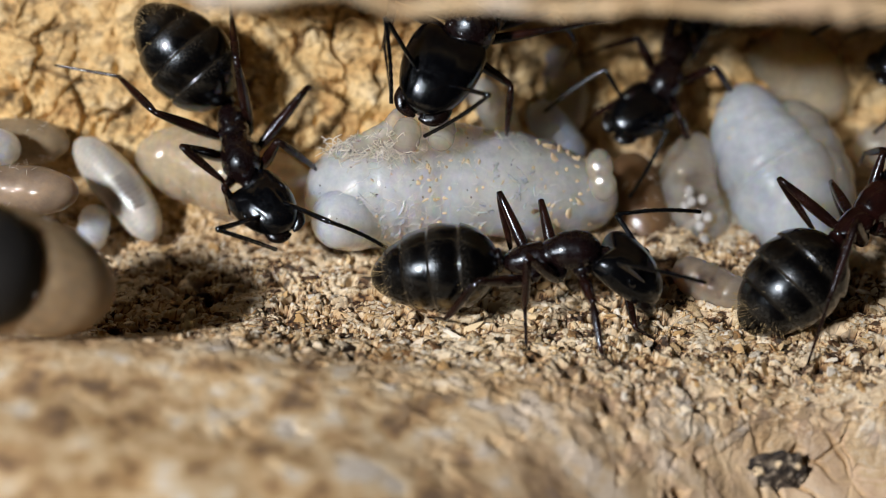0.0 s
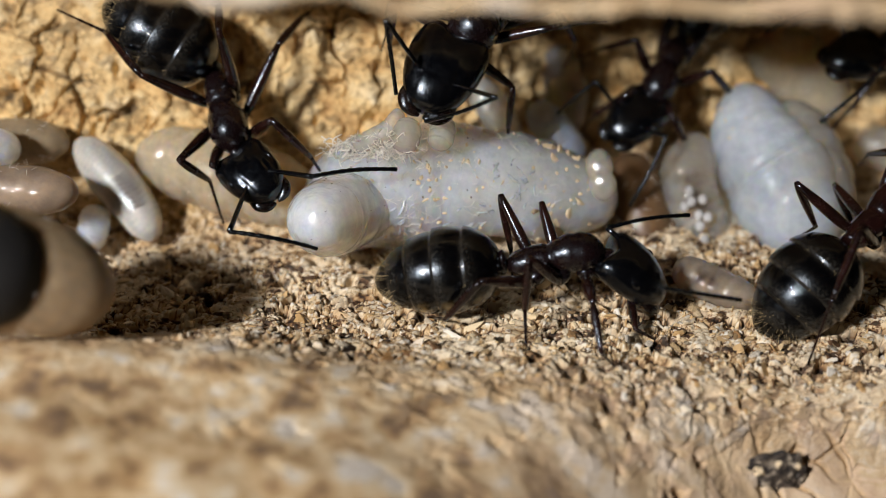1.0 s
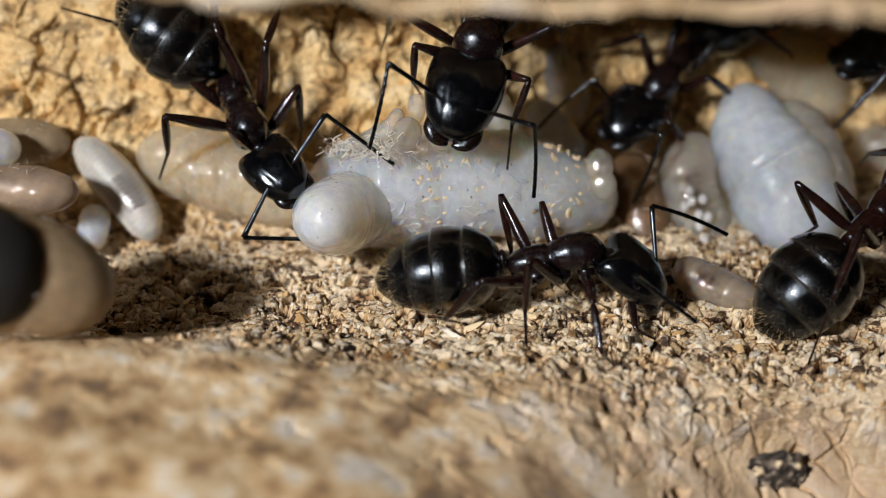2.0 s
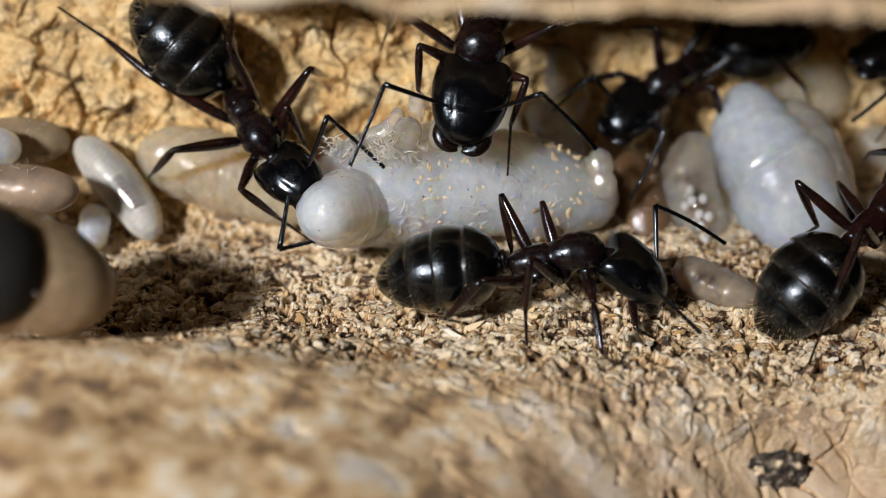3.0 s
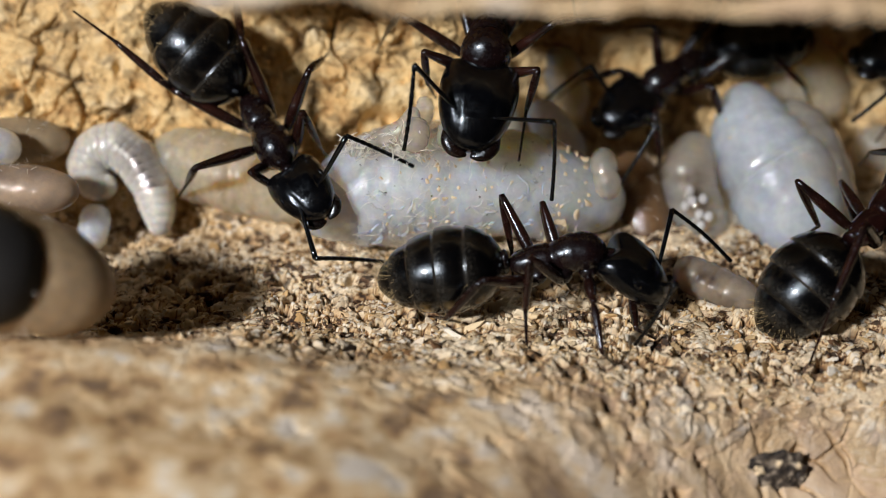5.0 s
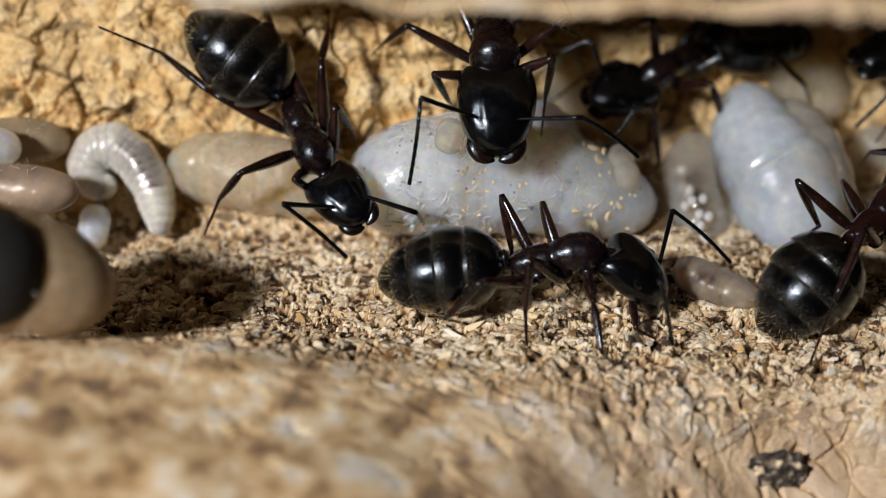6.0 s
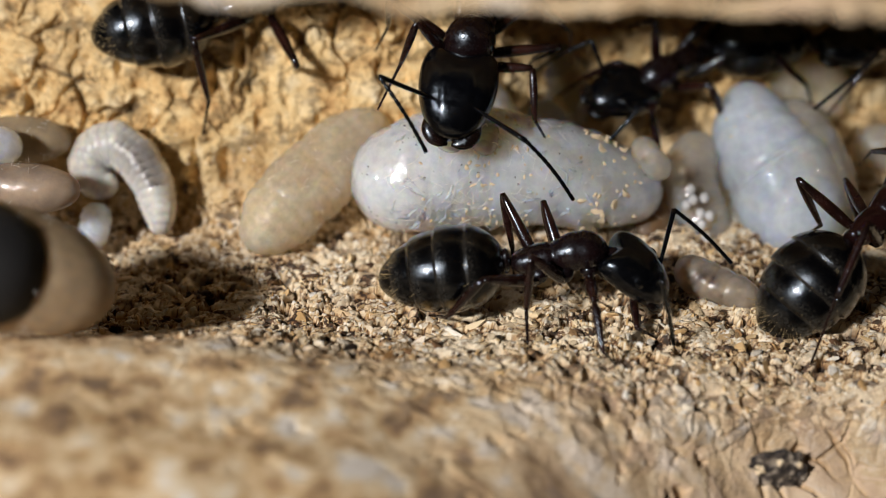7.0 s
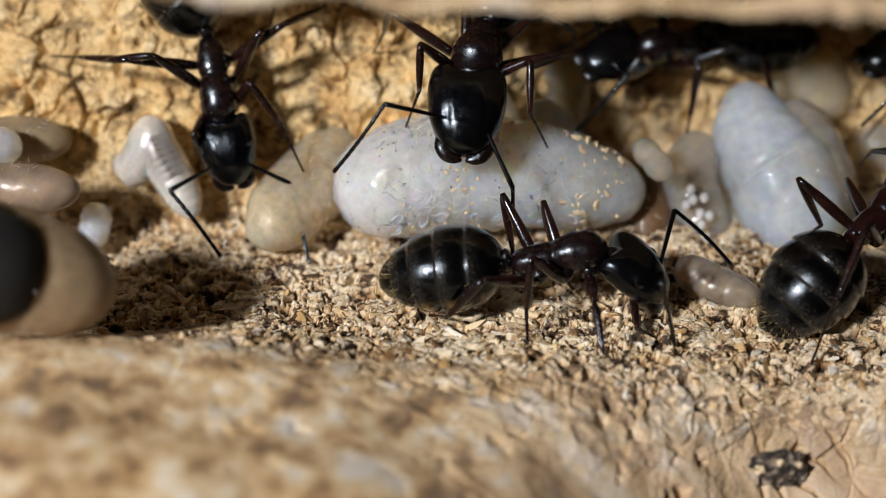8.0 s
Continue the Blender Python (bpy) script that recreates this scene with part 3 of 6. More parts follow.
for place in range(24):
    u = place / 23
    ring = blob_ring(0.80 * (1 - abs(2 * u - 1) ** 3.0) ** 0.5 + 0.16)
    for v in ring.verts:
        v.co *= 1 + 0.05 * noise.noise(v.co * 2.6 + Vector((place * 0.2, 0, 0)))
    if 11 <= place <= 17:
        stained(ring, [(0.3, -0.72, 0.52)], 0.6 - 0.07 * abs(place - 14))
    curl_rings.append(part("body_ring", ring, RING, curled))
tan = cocoon("long tan silk cocoon under the walking ant", [(-11.14, 5.84, 2.67), (-8.81, 5.35, 2.26), (-6.03, 4.72, 1.63)], 1.62, SILK, wrinkles=15, depth=0.035, lumps=0.045)
big = larva("large glossy white larva sprinkled with crumbs", [(-3.21, 3.68, 2.22), (-1.43, 4.09, 2.51), (2.16, 4.35, 2.36), (4.91, 4.55, 1.73)], 2.65, PEARL, 13, taper=0.24, end=0.55, depth=0.018, lumps=0.05, mouth=False)
roll = larva("plump white larva with its head end turned up", [(-3.83, 1.66, 2.20), (-3.17, 2.84, 2.02), (-1.44, 3.97, 1.93)], 1.3, PEARL, 7, end=0.85, taper=-0.3, depth=0.022, mouth=False)
grub_1 = larva("small white grub in silk fluff on the large larva", [(-1.73, 2.96, 5.99), (-1.89, 2.67, 5.71), (-2.51, 2.55, 5.33), (-3.27, 2.74, 4.88)], 0.40, FRY, 9, mouth=False)
grub_2 = larva("small glassy grub standing on the large larva", [(-1.00, 4.35, 5.94), (-0.99, 4.14, 5.80), (-1.03, 3.88, 5.57)], 0.36, FRY, 4, mouth=False)
grub_3 = larva("small round grub beside the ant head", [(-1.30, 2.49, 5.61), (-1.34, 2.32, 5.52), (-1.38, 2.23, 5.37)], 0.56, FRY, 4, mouth=False)
grub_4 = larva("small glassy grub under the ant's jaws", [(0.02, 2.93, 5.56), (0.00, 2.72, 5.41), (-0.08, 2.52, 5.27)], 0.5, FRY, 4, mouth=False)
knob = larva("white grub end beside the large larva", [(6.14, 4.06, 3.58), (6.17, 3.65, 3.13), (6.32, 3.45, 2.61)], 0.56, FRY, 2, mouth=False, depth=0.16)
larva("pale larva lying behind in the chamber", [(1.56, 8.61, 4.46), (2.27, 8.11, 3.66), (2.75, 7.48, 2.66)], 0.75, CREAM, 6)
larva("white larva lying behind the large one", [(4.17, 8.05, 3.56), (4.76, 7.67, 2.96), (5.35, 7.30, 2.35)], 0.8, WHITE, 6)
larva("pale larva deep in the chamber", [(5.04, 12.03, 4.27), (5.41, 11.50, 3.42), (5.54, 10.83, 2.35)], 1.0, CREAM, 5)
# Capsule added where there is only a shaded gap, dark by its colour.
cocoon("dull brown silk cocoon behind the resting ant", [(7.97, 7.08, 1.26), (8.27, 6.02, 0.50), (8.56, 4.84, -0.44)], 1.2, GAP_SHADE)
# Added filler capsule: the tan strip here is chamber wall, not brood.
cocoon("tan cocoon wedged between two pale pupae", [(12.36, 7.74, 1.18), (12.31, 6.33, 0.05), (12.41, 4.93, -1.05)], 0.95, SILK)
drops_larva = larva("curved translucent larva with glistening drops", [(10.51, 7.17, 2.15), (10.20, 6.26, 1.44), (10.55, 5.34, 0.35), (10.90, 4.96, -0.25)], 1.22, CREAM, 9, gut=([(10.07, 5.31, 2.01), (10.16, 4.81, 1.58), (10.37, 4.48, 1.25)], 0.42))
pupa = larva("large bluish white pupa leaning on the chamber wall", [(12.96, 8.50, 3.34), (13.21, 7.42, 2.56), (14.09, 5.96, 1.34), (14.46, 4.40, 0.36)], 1.75, WHITE, 8, taper=-0.55, end=0.8, depth=0.035, lumps=0.04, mouth=False)
pupa_2 = larva("smooth cream pupa leaning beside a large pupa", [(14.64, 7.98, 3.07), (15.41, 6.63, 2.04), (15.74, 4.87, 0.35)], 1.4, CREAM, 6, mouth=False, depth=0.05, lumps=0.04)
cocoon("cream cocoon behind the large pupa", [(14.83, 12.49, 4.07), (15.84, 12.36, 3.85), (16.60, 11.69, 2.78)], 1.8, SILK)
larva("small translucent larva by the ant's head", [(9.33, 0.30, 0.78), (10.08, -0.21, 0.53), (11.08, -0.75, 0.42)], 0.78, GLASSY, 6, gut=([(9.63, -0.46, 1.08), (9.99, -0.65, 0.95)], 0.3))
larva("pale larva lying at the chamber's far side", [(19.15, 10.06, 1.12), (19.96, 9.96, 0.95), (21.46, 9.77, 0.65)], 1.05, CREAM, 6)
larva("white larva under the walking ant", [(15.59, 2.71, -0.46), (16.09, 2.18, -0.93), (16.76, 1.94, -1.31)], 1.2, CREAM, 6, mouth=False)


# ---- crumbs and silk on the large larva ----
def crumb_mesh(seed, size):
    rnd = random.Random(seed)
    bm = bmesh.new()
    bmesh.ops.create_icosphere(bm, subdivisions=1, radius=size)
    for v in bm.verts:
        v.co *= rnd.uniform(0.55, 1.25)
    bmesh.ops.scale(bm, vec=(1.3, 0.8, 0.6), verts=bm.verts)
    return bm


def strew(ob, count, seed, sizes, mat, name, label, box=None):
    """Crumbs on the upper, outward side of a thing's body, as parts of it."""
    rnd = random.Random(seed)
    me = ob.children[0].data
    view = (EYE * MM - ob.location).normalized()
    faces = [f for f in me.polygons if f.normal.dot(view) > 0.3 and (box is None or box[0] < f.center.x / MM < box[1])]
    sizes_of = np.cumsum([f.area for f in faces])

    def spot():
        """An even chance for every bit of the surface."""
        f = faces[min(len(faces) - 1, int(np.searchsorted(sizes_of, rnd.random() * sizes_of[-1])))]
        w = [rnd.random() for _ in f.vertices]
        return sum((me.vertices[i].co * k for i, k in zip(f.vertices, w)), Vector()) / sum(w)
    shapes = [crumb_mesh(seed + i, rnd.uniform(*sizes)) for i in range(5)]
    datas = []
    for bm in shapes:
        first = part(name, bm, mat, ob, label, smooth=False)
        datas.append(first.data)
        first.location = spot()
    for i in range(count - 5):
        o = new(name, datas[i % 5])
        o.parent = ob
        o.location = spot()
        o.rotation_euler = (rnd.uniform(0, 6), rnd.uniform(0, 6), rnd.uniform(0, 6))
        tagged(o, label)


def gather(pieces):
    """One bmesh of many."""
    bm = bmesh.new()
    for sub in pieces:
        me = bpy.data.meshes.new("piece")
        sub.to_mesh(me)
        sub.free()
        bm.from_mesh(me)
        bpy.data.meshes.remove(me)
    return bm


def lying(ob, rnd, box, knots=0):
    """A spot, its normal and a direction along a thing's body, within box along x; with knots, gathered round that many places."""
    me = ob.children[0].data
    view = (EYE * MM - ob.location).normalized()
    spots = [v for v in me.vertices if v.normal.dot(view) > 0.25 and box[0] < v.co.x / MM < box[1]]
    centres = [rnd.choice(spots).co for _ in range(knots)]
    while True:
        v = rnd.choice(spots)
        if centres:
            v = min((rnd.choice(spots) for _ in range(24)), key=lambda w: (w.co - rnd.choice(centres)).length)
        yield v.co / MM, v.normal, v.normal.cross(Vector((rnd.uniform(-1, 1), rnd.uniform(-1, 1), rnd.uniform(-1, 1)))).normalized()


def fibres(ob, count, seed, box, length, thick=0.011, knots=0):
    """Fine silk lines over a thing's body."""
    rnd = random.Random(seed)
    made = []
    for _, (q, n, side) in zip(range(count), lying(ob, rnd, box, knots)):
        l = rnd.uniform(*length)
        c = [q - side * l + n * rnd.uniform(0, 0.12), q + n * 0.12 + side.cross(n) * rnd.uniform(-0.4, 0.4) * l, q + side * l + n * rnd.uniform(-0.05, 0.15)]
        r = thick * rnd.uniform(0.6, 1.4)
        made.append(tube(curve_points(c, 7), [r * 0.5, r, r, r * 0.8, r, r * 0.8, r * 0.4], 4))
    part("silk_threads", gather(made), FIBRE, ob, "tangled white silk threads")


def wet_folds(ob, count, seed, box, length, thick, mat, knots=0):
    """Soft raised folds of wet skin and film, half sunk in a thing's body."""
    rnd = random.Random(seed)
    made = []
    for _, (q, n, side) in zip(range(count), lying(ob, rnd, box, knots)):
        l, r = rnd.uniform(*length), rnd.uniform(*thick)
        c = [q - side * l - n * r, q + side.cross(n) * rnd.uniform(-0.5, 0.5) * l + n * r * 0.1, q + side * l - n * r]
        made.append(tube(curve_points(c, 9), [r * v for v in (0.15, 0.6, 0.9, 1.0, 1.0, 1.0, 0.9, 0.6, 0.15)], 8))
    part("skin_folds", gather(made), mat, ob, "wet glistening skin folds")


def fluff(ob, count, seed, centre, spread, length):
    """A loose tuft of silk that stands off a thing's body."""
    rnd = random.Random(seed)
    made = []
    home = Vector(centre) - ob.location / MM
    for _ in range(count):
        q = home + Vector([rnd.gauss(0, 0.5) * w for w in spread])
        d = Vector((rnd.gauss(-0.3, 1), rnd.gauss(0, 0.7), rnd.gauss(0.1, 0.7))).normalized() * rnd.uniform(*length)
        w = Vector((rnd.gauss(0, 1), rnd.gauss(0, 1), rnd.gauss(0, 1))) * 0.12
        r = rnd.uniform(0.010, 0.024)
        made.append(tube(curve_points([q - d * 0.5, q + w, q + d * 0.5], 6), [r * 0.5, r, r, r, r, r * 0.5], 4))
    part("silk_tuft", gather(made), FIBRE, ob, "fluffy white silk tuft")


strew(big, 44, 21, (0.05, 0.11), CRUMB, "crumb", "tan cork crumb", (-3.2, 4.6))
strew(big, 40, 22, (0.09, 0.2), CRUMB, "crumb", "tan cork crumb", (3.0, 5.5))
strew(big, 26, 23, (0.025, 0.05), SPECK, "speck", "dark speck")
strew(big, 40, 29, (0.07, 0.15), CRUMB, "crumb", "tan cork crumb", (-1.6, 1.2))
wet_folds(big, 120, 31, (-4.4, 1.4), (0.10, 0.4), (0.02, 0.055), WET, 12)
wet_folds(big, 30, 32, (1.0, 5.0), (0.10, 0.35), (0.02, 0.05), WET, 6)
fibres(big, 170, 24, (-3.6, 1.8), (0.08, 0.35), 0.010, 9)
fibres(big, 60, 27, (-4.3, 2.4), (0.15, 0.6), 0.009)
fibres(big, 30, 28, (1.6, 4.6), (0.1, 0.3), 0.010, 5)
fluff(grub_1, 150, 33, (-3.22, 2.61, 4.85), (1.3, 0.4, 0.5), (0.25, 0.75))
fluff(grub_1, 110, 34, (-1.96, 1.98, 5.17), (0.9, 0.4, 0.7), (0.2, 0.6))
strew(roll, 10, 25, (0.02, 0.035), SPECK, "speck", "dark speck")
strew(big, 14, 26, (0.03, 0.055), SPECK, "speck", "dark speck", (-5.5, -2.8))
for q in ((9.96, 4.72, 1.85), (10.04, 4.45, 1.52), (10.49, 4.49, 1.58), (10.32, 4.11, 1.07), (10.69, 4.06, 0.99), (10.36, 3.83, 0.71), (10.53, 3.49, 0.27), (9.77, 4.38, 1.31)):
    bead = part("drop", blob_ring(0.22), DROP, drops_larva, "clear glistening drop")
    bead.location = Vector(q) * MM - drops_larva.location
strew(pupa, 9, 41, (0.05, 0.12), CRUMB, "crumb", "tan cork crumb")
strew(pupa_2, 6, 42, (0.04, 0.09), CRUMB, "crumb", "tan cork crumb")


# ---- ants ----
def blob(fn, nu=28, nv=20):
    """A closed bmesh from fn(u, v), u round (0..1), v from pole to pole (0..1)."""
    bm = bmesh.new()
    a, z = bm.verts.new(fn(0, 0)), bm.verts.new(fn(0, 1))
    rows = [[bm.verts.new(fn(i / nu, j / nv)) for i in range(nu)] for j in range(1, nv)]
    for i in range(nu):
        k = (i + 1) % nu
        bm.faces.new((a, rows[0][k], rows[0][i]))
        bm.faces.new((z, rows[-1][i], rows[-1][k]))
        for r, s in zip(rows, rows[1:]):
            bm.faces.new((r[i], r[k], s[k], s[i]))
    bmesh.ops.recalc_face_normals(bm, faces=bm.faces)
    return bm


def ellipsoid(c, r, nu=16, nv=10):
    return blob(lambda u, v: Vector((c[0] - r[0] * math.cos(math.pi * v), c[1] + r[1] * math.sin(math.pi * v) * math.cos(2 * math.pi * u),
                                     c[2] + r[2] * math.sin(math.pi * v) * math.sin(2 * math.pi * u))), nu, nv)


def head_mesh(k):
    """Heart-shaped head, neck at the origin, mouth towards +x, with a raised plate over the mouth and a ridge beside each feeler."""
    def fn(u, v):
        x = 0.5 - 0.5 * math.cos(math.pi * v)
        w = math.sin(math.pi * v) ** (0.50 + 0.14 * x)
        half = w * (1.20 - 0.12 * x - 0.34 * x ** 2.2)
        cy, sz = math.cos(2 * math.pi * u), math.sin(2 * math.pi * u)
        y = half * math.copysign(abs(cy) ** 0.88, cy)
        z = w * (0.80 - 0.28 * x) * math.copysign(abs(sz) ** 0.9, sz) + 0.12 * math.sin(math.pi * x)
        if sz > 0:
            plate = step(0.66, 0.70, x) * step(0.42, 0.36, abs(y))
            ridge = math.exp(-((abs(y) - 0.36 - 0.25 * (0.66 - x)) / 0.07) ** 2) * step(0.30, 0.40, x) * step(0.70, 0.62, x)
            pit = math.exp(-((abs(y) - 0.50) ** 2 + (x - 0.62) ** 2) / 0.006)
            z += sz * (0.022 * plate + 0.03 * ridge - 0.05 * pit - 0.012 * math.exp(-(y / 0.05) ** 2) * step(0.6, 0.4, x))
        notch = -0.62 * (abs(y) / 1.1) ** 1.5 * (1 - x) ** 2
        return Vector((2.42 * x + notch, y, z)) * k
    return blob(fn, 72, 48)


def mandible_mesh(k, s):
    """A short broad curved jaw with teeth along its inner edge."""
    path = curve_points([(1.90 * k, 0.56 * s * k, -0.04), (2.18 * k, 0.56 * s * k, -0.08), (2.40 * k, 0.38 * s * k, -0.14), (2.50 * k, 0.05 * s * k, -0.18)], 17)
    rad = list(np.interp(np.linspace(0, 1, 17), (0, 0.3, 0.6, 0.85, 1), (0.24 * k, 0.25 * k, 0.22 * k, 0.14 * k, 0.04 * k)))
    return tube(path, rad, 14, lambda i, a: 1 + (0.16 * (i % 2) if i > 7 and math.cos(a) * s > 0.3 else 0), squash=0.62)


def mesosoma_mesh(girth):
    path = [(-0.15, 0, 0.02), (0.1, 0, 0.08), (0.5, 0, 0.14), (0.95, 0, 0.18), (1.3, 0, 0.2), (1.7, 0, 0.26), (2.15, 0, 0.32), (2.6, 0, 0.27), (2.95, 0, 0.16), (3.15, 0, 0.10), (3.5, 0, 0.08)]
    rad = [0.20, 0.38, 0.48, 0.50, 0.49, 0.58, 0.68, 0.64, 0.42, 0.22, 0.16]
    n = 34
    pts = curve_points(path, n)
    rr = list(np.interp(np.linspace(0, 10, n), range(11), rad))

    def ripple(i, a):
        u = i / (n - 1)
        return (1 - 0.11 * math.exp(-((u - 0.40) / 0.022) ** 2) - 0.09 * math.exp(-((u - 0.60) / 0.018) ** 2) + 0.02 * noise.noise(Vector((u * 9, math.cos(a) * 2, math.sin(a) * 2)))) * (1 + 0.05 * math.cos(2 * a) * (u < 0.4))
    bm = tube(pts, rr, 24, ripple, squash=1.05)
    bmesh.ops.scale(bm, vec=(1, 1.06 * girth, girth), verts=bm.verts)
    return bm


def gaster_mesh(fat):
    """Five overlapping plates along -x, the waist at the origin."""
    n, length = 90, 4.5
    path = [(-length * j / (n - 1), 0, 0.12 * math.sin(math.pi * j / (n - 1))) for j in range(n)]
    ends = (0.0, 0.27, 0.50, 0.70, 0.86, 1.001)
    radii = []
    for j in range(n):
        u = j / (n - 1)
        base = 1.45 * fat * max(0.01, (math.sin(math.pi * min(1, u) ** 0.82)) ** 0.52) * (1.02 - 0.1 * u)
        k = max(i for i in range(5) if u >= ends[i])
        f = (u - ends[k]) / (ends[k + 1] - ends[k])
        radii.append(base * (0.955 + 0.062 * math.sin(math.pi * 0.5 * f)))
    bm = tube(path, radii, 36, squash=0.94)
    band, amber, rim = (bm.verts.layers.float.new(key) for key in ("band", "amber", "rim"))
    for v in bm.verts:
        u = -v.co.x / length
        v[band] = max(math.exp(-((u - e + 0.04) / 0.045) ** 2) for e in ends[1:5])
        v[rim] = max(math.exp(-((u - e + 0.010) / 0.02) ** 2) for e in ends[1:5])
        v[amber] = max(math.exp(-((u - e + 0.06) / 0.06) ** 2) for e in ends[1:4]) * min(1, max(0, (0.0 - v.co.z / fat) / 0.45))
    return bm, radii, length


def bristles(radii, length, count, seed):
    rnd = random.Random(seed)
    bm = bmesh.new()
    n = len(radii)
    for _ in range(count):
        j = rnd.choice([round(e * (n - 1)) - 1 for e in (0.27, 0.50, 0.70, 0.86)] + list(range(int(n * 0.8), n - 1)))
        a = rnd.uniform(0, 2 * math.pi)
        r = radii[j] * 0.97
        q = Vector((-length * j / (n - 1), r * math.cos(a), r * 0.94 * math.sin(a) + 0.1))
        d = Vector((-0.75, math.cos(a), math.sin(a))).normalized() * rnd.uniform(0.18, 0.42)
        s = d.orthogonal().normalized() * 0.007
        t = d.cross(s).normalized() * 0.007
        b = [bm.verts.new(q + v) for v in (s, t - s * 0.5, -t - s * 0.5)]
        e = bm.verts.new(q + d)
        for i in range(3):
            bm.faces.new((b[i], b[(i + 1) % 3], e))
    return bm


def rod(length, r0, r1, joints=0, bend=0.0, swell=0.0):
    """A limb segment along +x."""
    n = 9 if not joints else joints * 4 + 1
    path = [(length * j / (n - 1), 0, bend * math.sin(math.pi * j / (n - 1))) for j in range(n)]
    rad = []
    for j in range(n):
        u = j / (n - 1)
        r = r0 + (r1 - r0) * u + swell * math.sin(math.pi * u ** 0.7)
        if joints and j % 4 == 0 and 0 < j < n - 1:
            r *= 0.8
        rad.append(r)
    return tube(path, rad, 10)


HIPS = ((2.45, 0.42, -0.42), (1.6, 0.46, -0.48), (0.75, 0.42, -0.42))
STANCE = ((5.2, 2.6, -1.8), (1.6, 3.9, -1.9), (-3.3, 4.0, -1.8))
LEG_LENGTHS = ((2.1, 1.8, 1.9), (2.3, 2.1, 2.1), (2.9, 2.8, 2.6))
WALL_LEGS = ((2.0, 2.0, 2.0), (2.85, 1.9, 1.8), (3.05, 2.5, 2.35))
STANDING_LEGS = ((2.1, 1.7, 1.6), (2.2, 2.0, 2.1), (2.7, 2.1, 2.0))
BROAD_LEGS = ((2.25, 1.95, 2.0), (3.1, 1.9, 1.9), (2.8, 2.3, 2.4))


class Ant:
    """An ant of jointed rigid parts. Its waist is at the origin, its head towards +x, its back towards +z."""

    def __init__(self, label, scale=1.0, head=1.0, fat=1.0, trunk=BROWN, seed=1, hairs=260, neck=0.0, legs=LEG_LENGTHS, scape=1.75, whip=2.9, girth=1.0):
        k = self.k = scale
        self.root = thing("ant", label, "ant", "worker ants")
        self.head_k = head
        self.neck = neck
        self.lengths = [[v * k for v in leg] for leg in legs]
        self.scape, self.whip = scape * k, whip * k

        def add(name, bm, mat, parent=self.root, text=""):
            bmesh.ops.scale(bm, vec=(k, k, k), verts=bm.verts)
            return part(name, bm, mat, parent, text)
        add("mesosoma", mesosoma_mesh(girth), trunk, text="dark brown trunk")
        add("petiole", ellipsoid((-0.32, 0, 0.2), (0.17, 0.34, 0.5)), trunk)
        bm, radii, length = gaster_mesh(fat)
        self.gaster = add("gaster", bm, GASTER, text="glossy black banded abdomen")
        add("bristles", bristles(radii, length, hairs, seed), HAIR, self.gaster, "short golden hairs")
        self.head = add("head", head_mesh(head), BLACK, text="glossy black head")
        for s in (1, -1):
            add("mandible", mandible_mesh(head, s), MANDIBLE, self.head, "dark toothed mandible")
            add("eye", ellipsoid((1.08 * head, 0.86 * s * head, 0.36 * head), (0.26, 0.13, 0.24)), BLACK, self.head)
        self.legs, self.feelers = {}, {}
        for i, hip in enumerate(HIPS):
            for s in (1, -1):
                a, b, c = legs[i]
                h = Vector((hip[0], hip[1] * s, hip[2]))
                add("coxa", tube([h * 1.0 + Vector((0.05, -0.16 * s, 0.28)), h + Vector((0, 0, 0.08)), h + Vector((0, 0.12 * s, -0.06))], [0.33, 0.31, 0.17], 14), trunk)
                self.legs[i, s] = (add("femur", rod(a, 0.12, 0.11, swell=0.10), LEG), add("tibia", rod(b, 0.095, 0.09, swell=0.06), LEG),
                                   add("tarsus", rod(c, 0.068, 0.042, joints=5), LEG))
        for s in (1, -1):
            self.feelers[s] = (add("antenna_scape", rod(scape, 0.065, 0.10), BLACK), add("antenna_whip", rod(whip, 0.080, 0.078, joints=10, bend=0.10), BLACK))


def track(rows):
    """A place in time from rows (t, x, y, z)."""
    r = np.array(rows, float)
    return lambda t: Vector([float(np.interp(t, r[:, 0], r[:, c])) for c in (1, 2, 3)])


def frame_from(origin, ahead, above):
    """A pose with x along ahead and z towards above."""
    x = ahead.normalized()
    z = (above - x * above.dot(x)).normalized()
    y = z.cross(x)
    m = Matrix((x, y, z)).transposed().to_4x4()
    m.translation = origin
    return m


def bend(start, goal, a, b, pole):
    """The joint of a two-part limb from start to goal, bent towards pole."""
    d = goal - start
    r = min(max(d.length, abs(a - b) + 0.05), (a + b) * 0.995)
    x = d.normalized()
    z = pole - x * pole.dot(x)
    z = z.normalized() if z.length > 1e-5 else x.orthogonal().normalized()
    u = (a * a + r * r - b * b) / (2 * r)
    return start + x * u + z * math.sqrt(max(0, a * a - u * u)), start + x * r


def metres(m):
    m = m.copy()
    m.translation = m.translation * MM
    return m


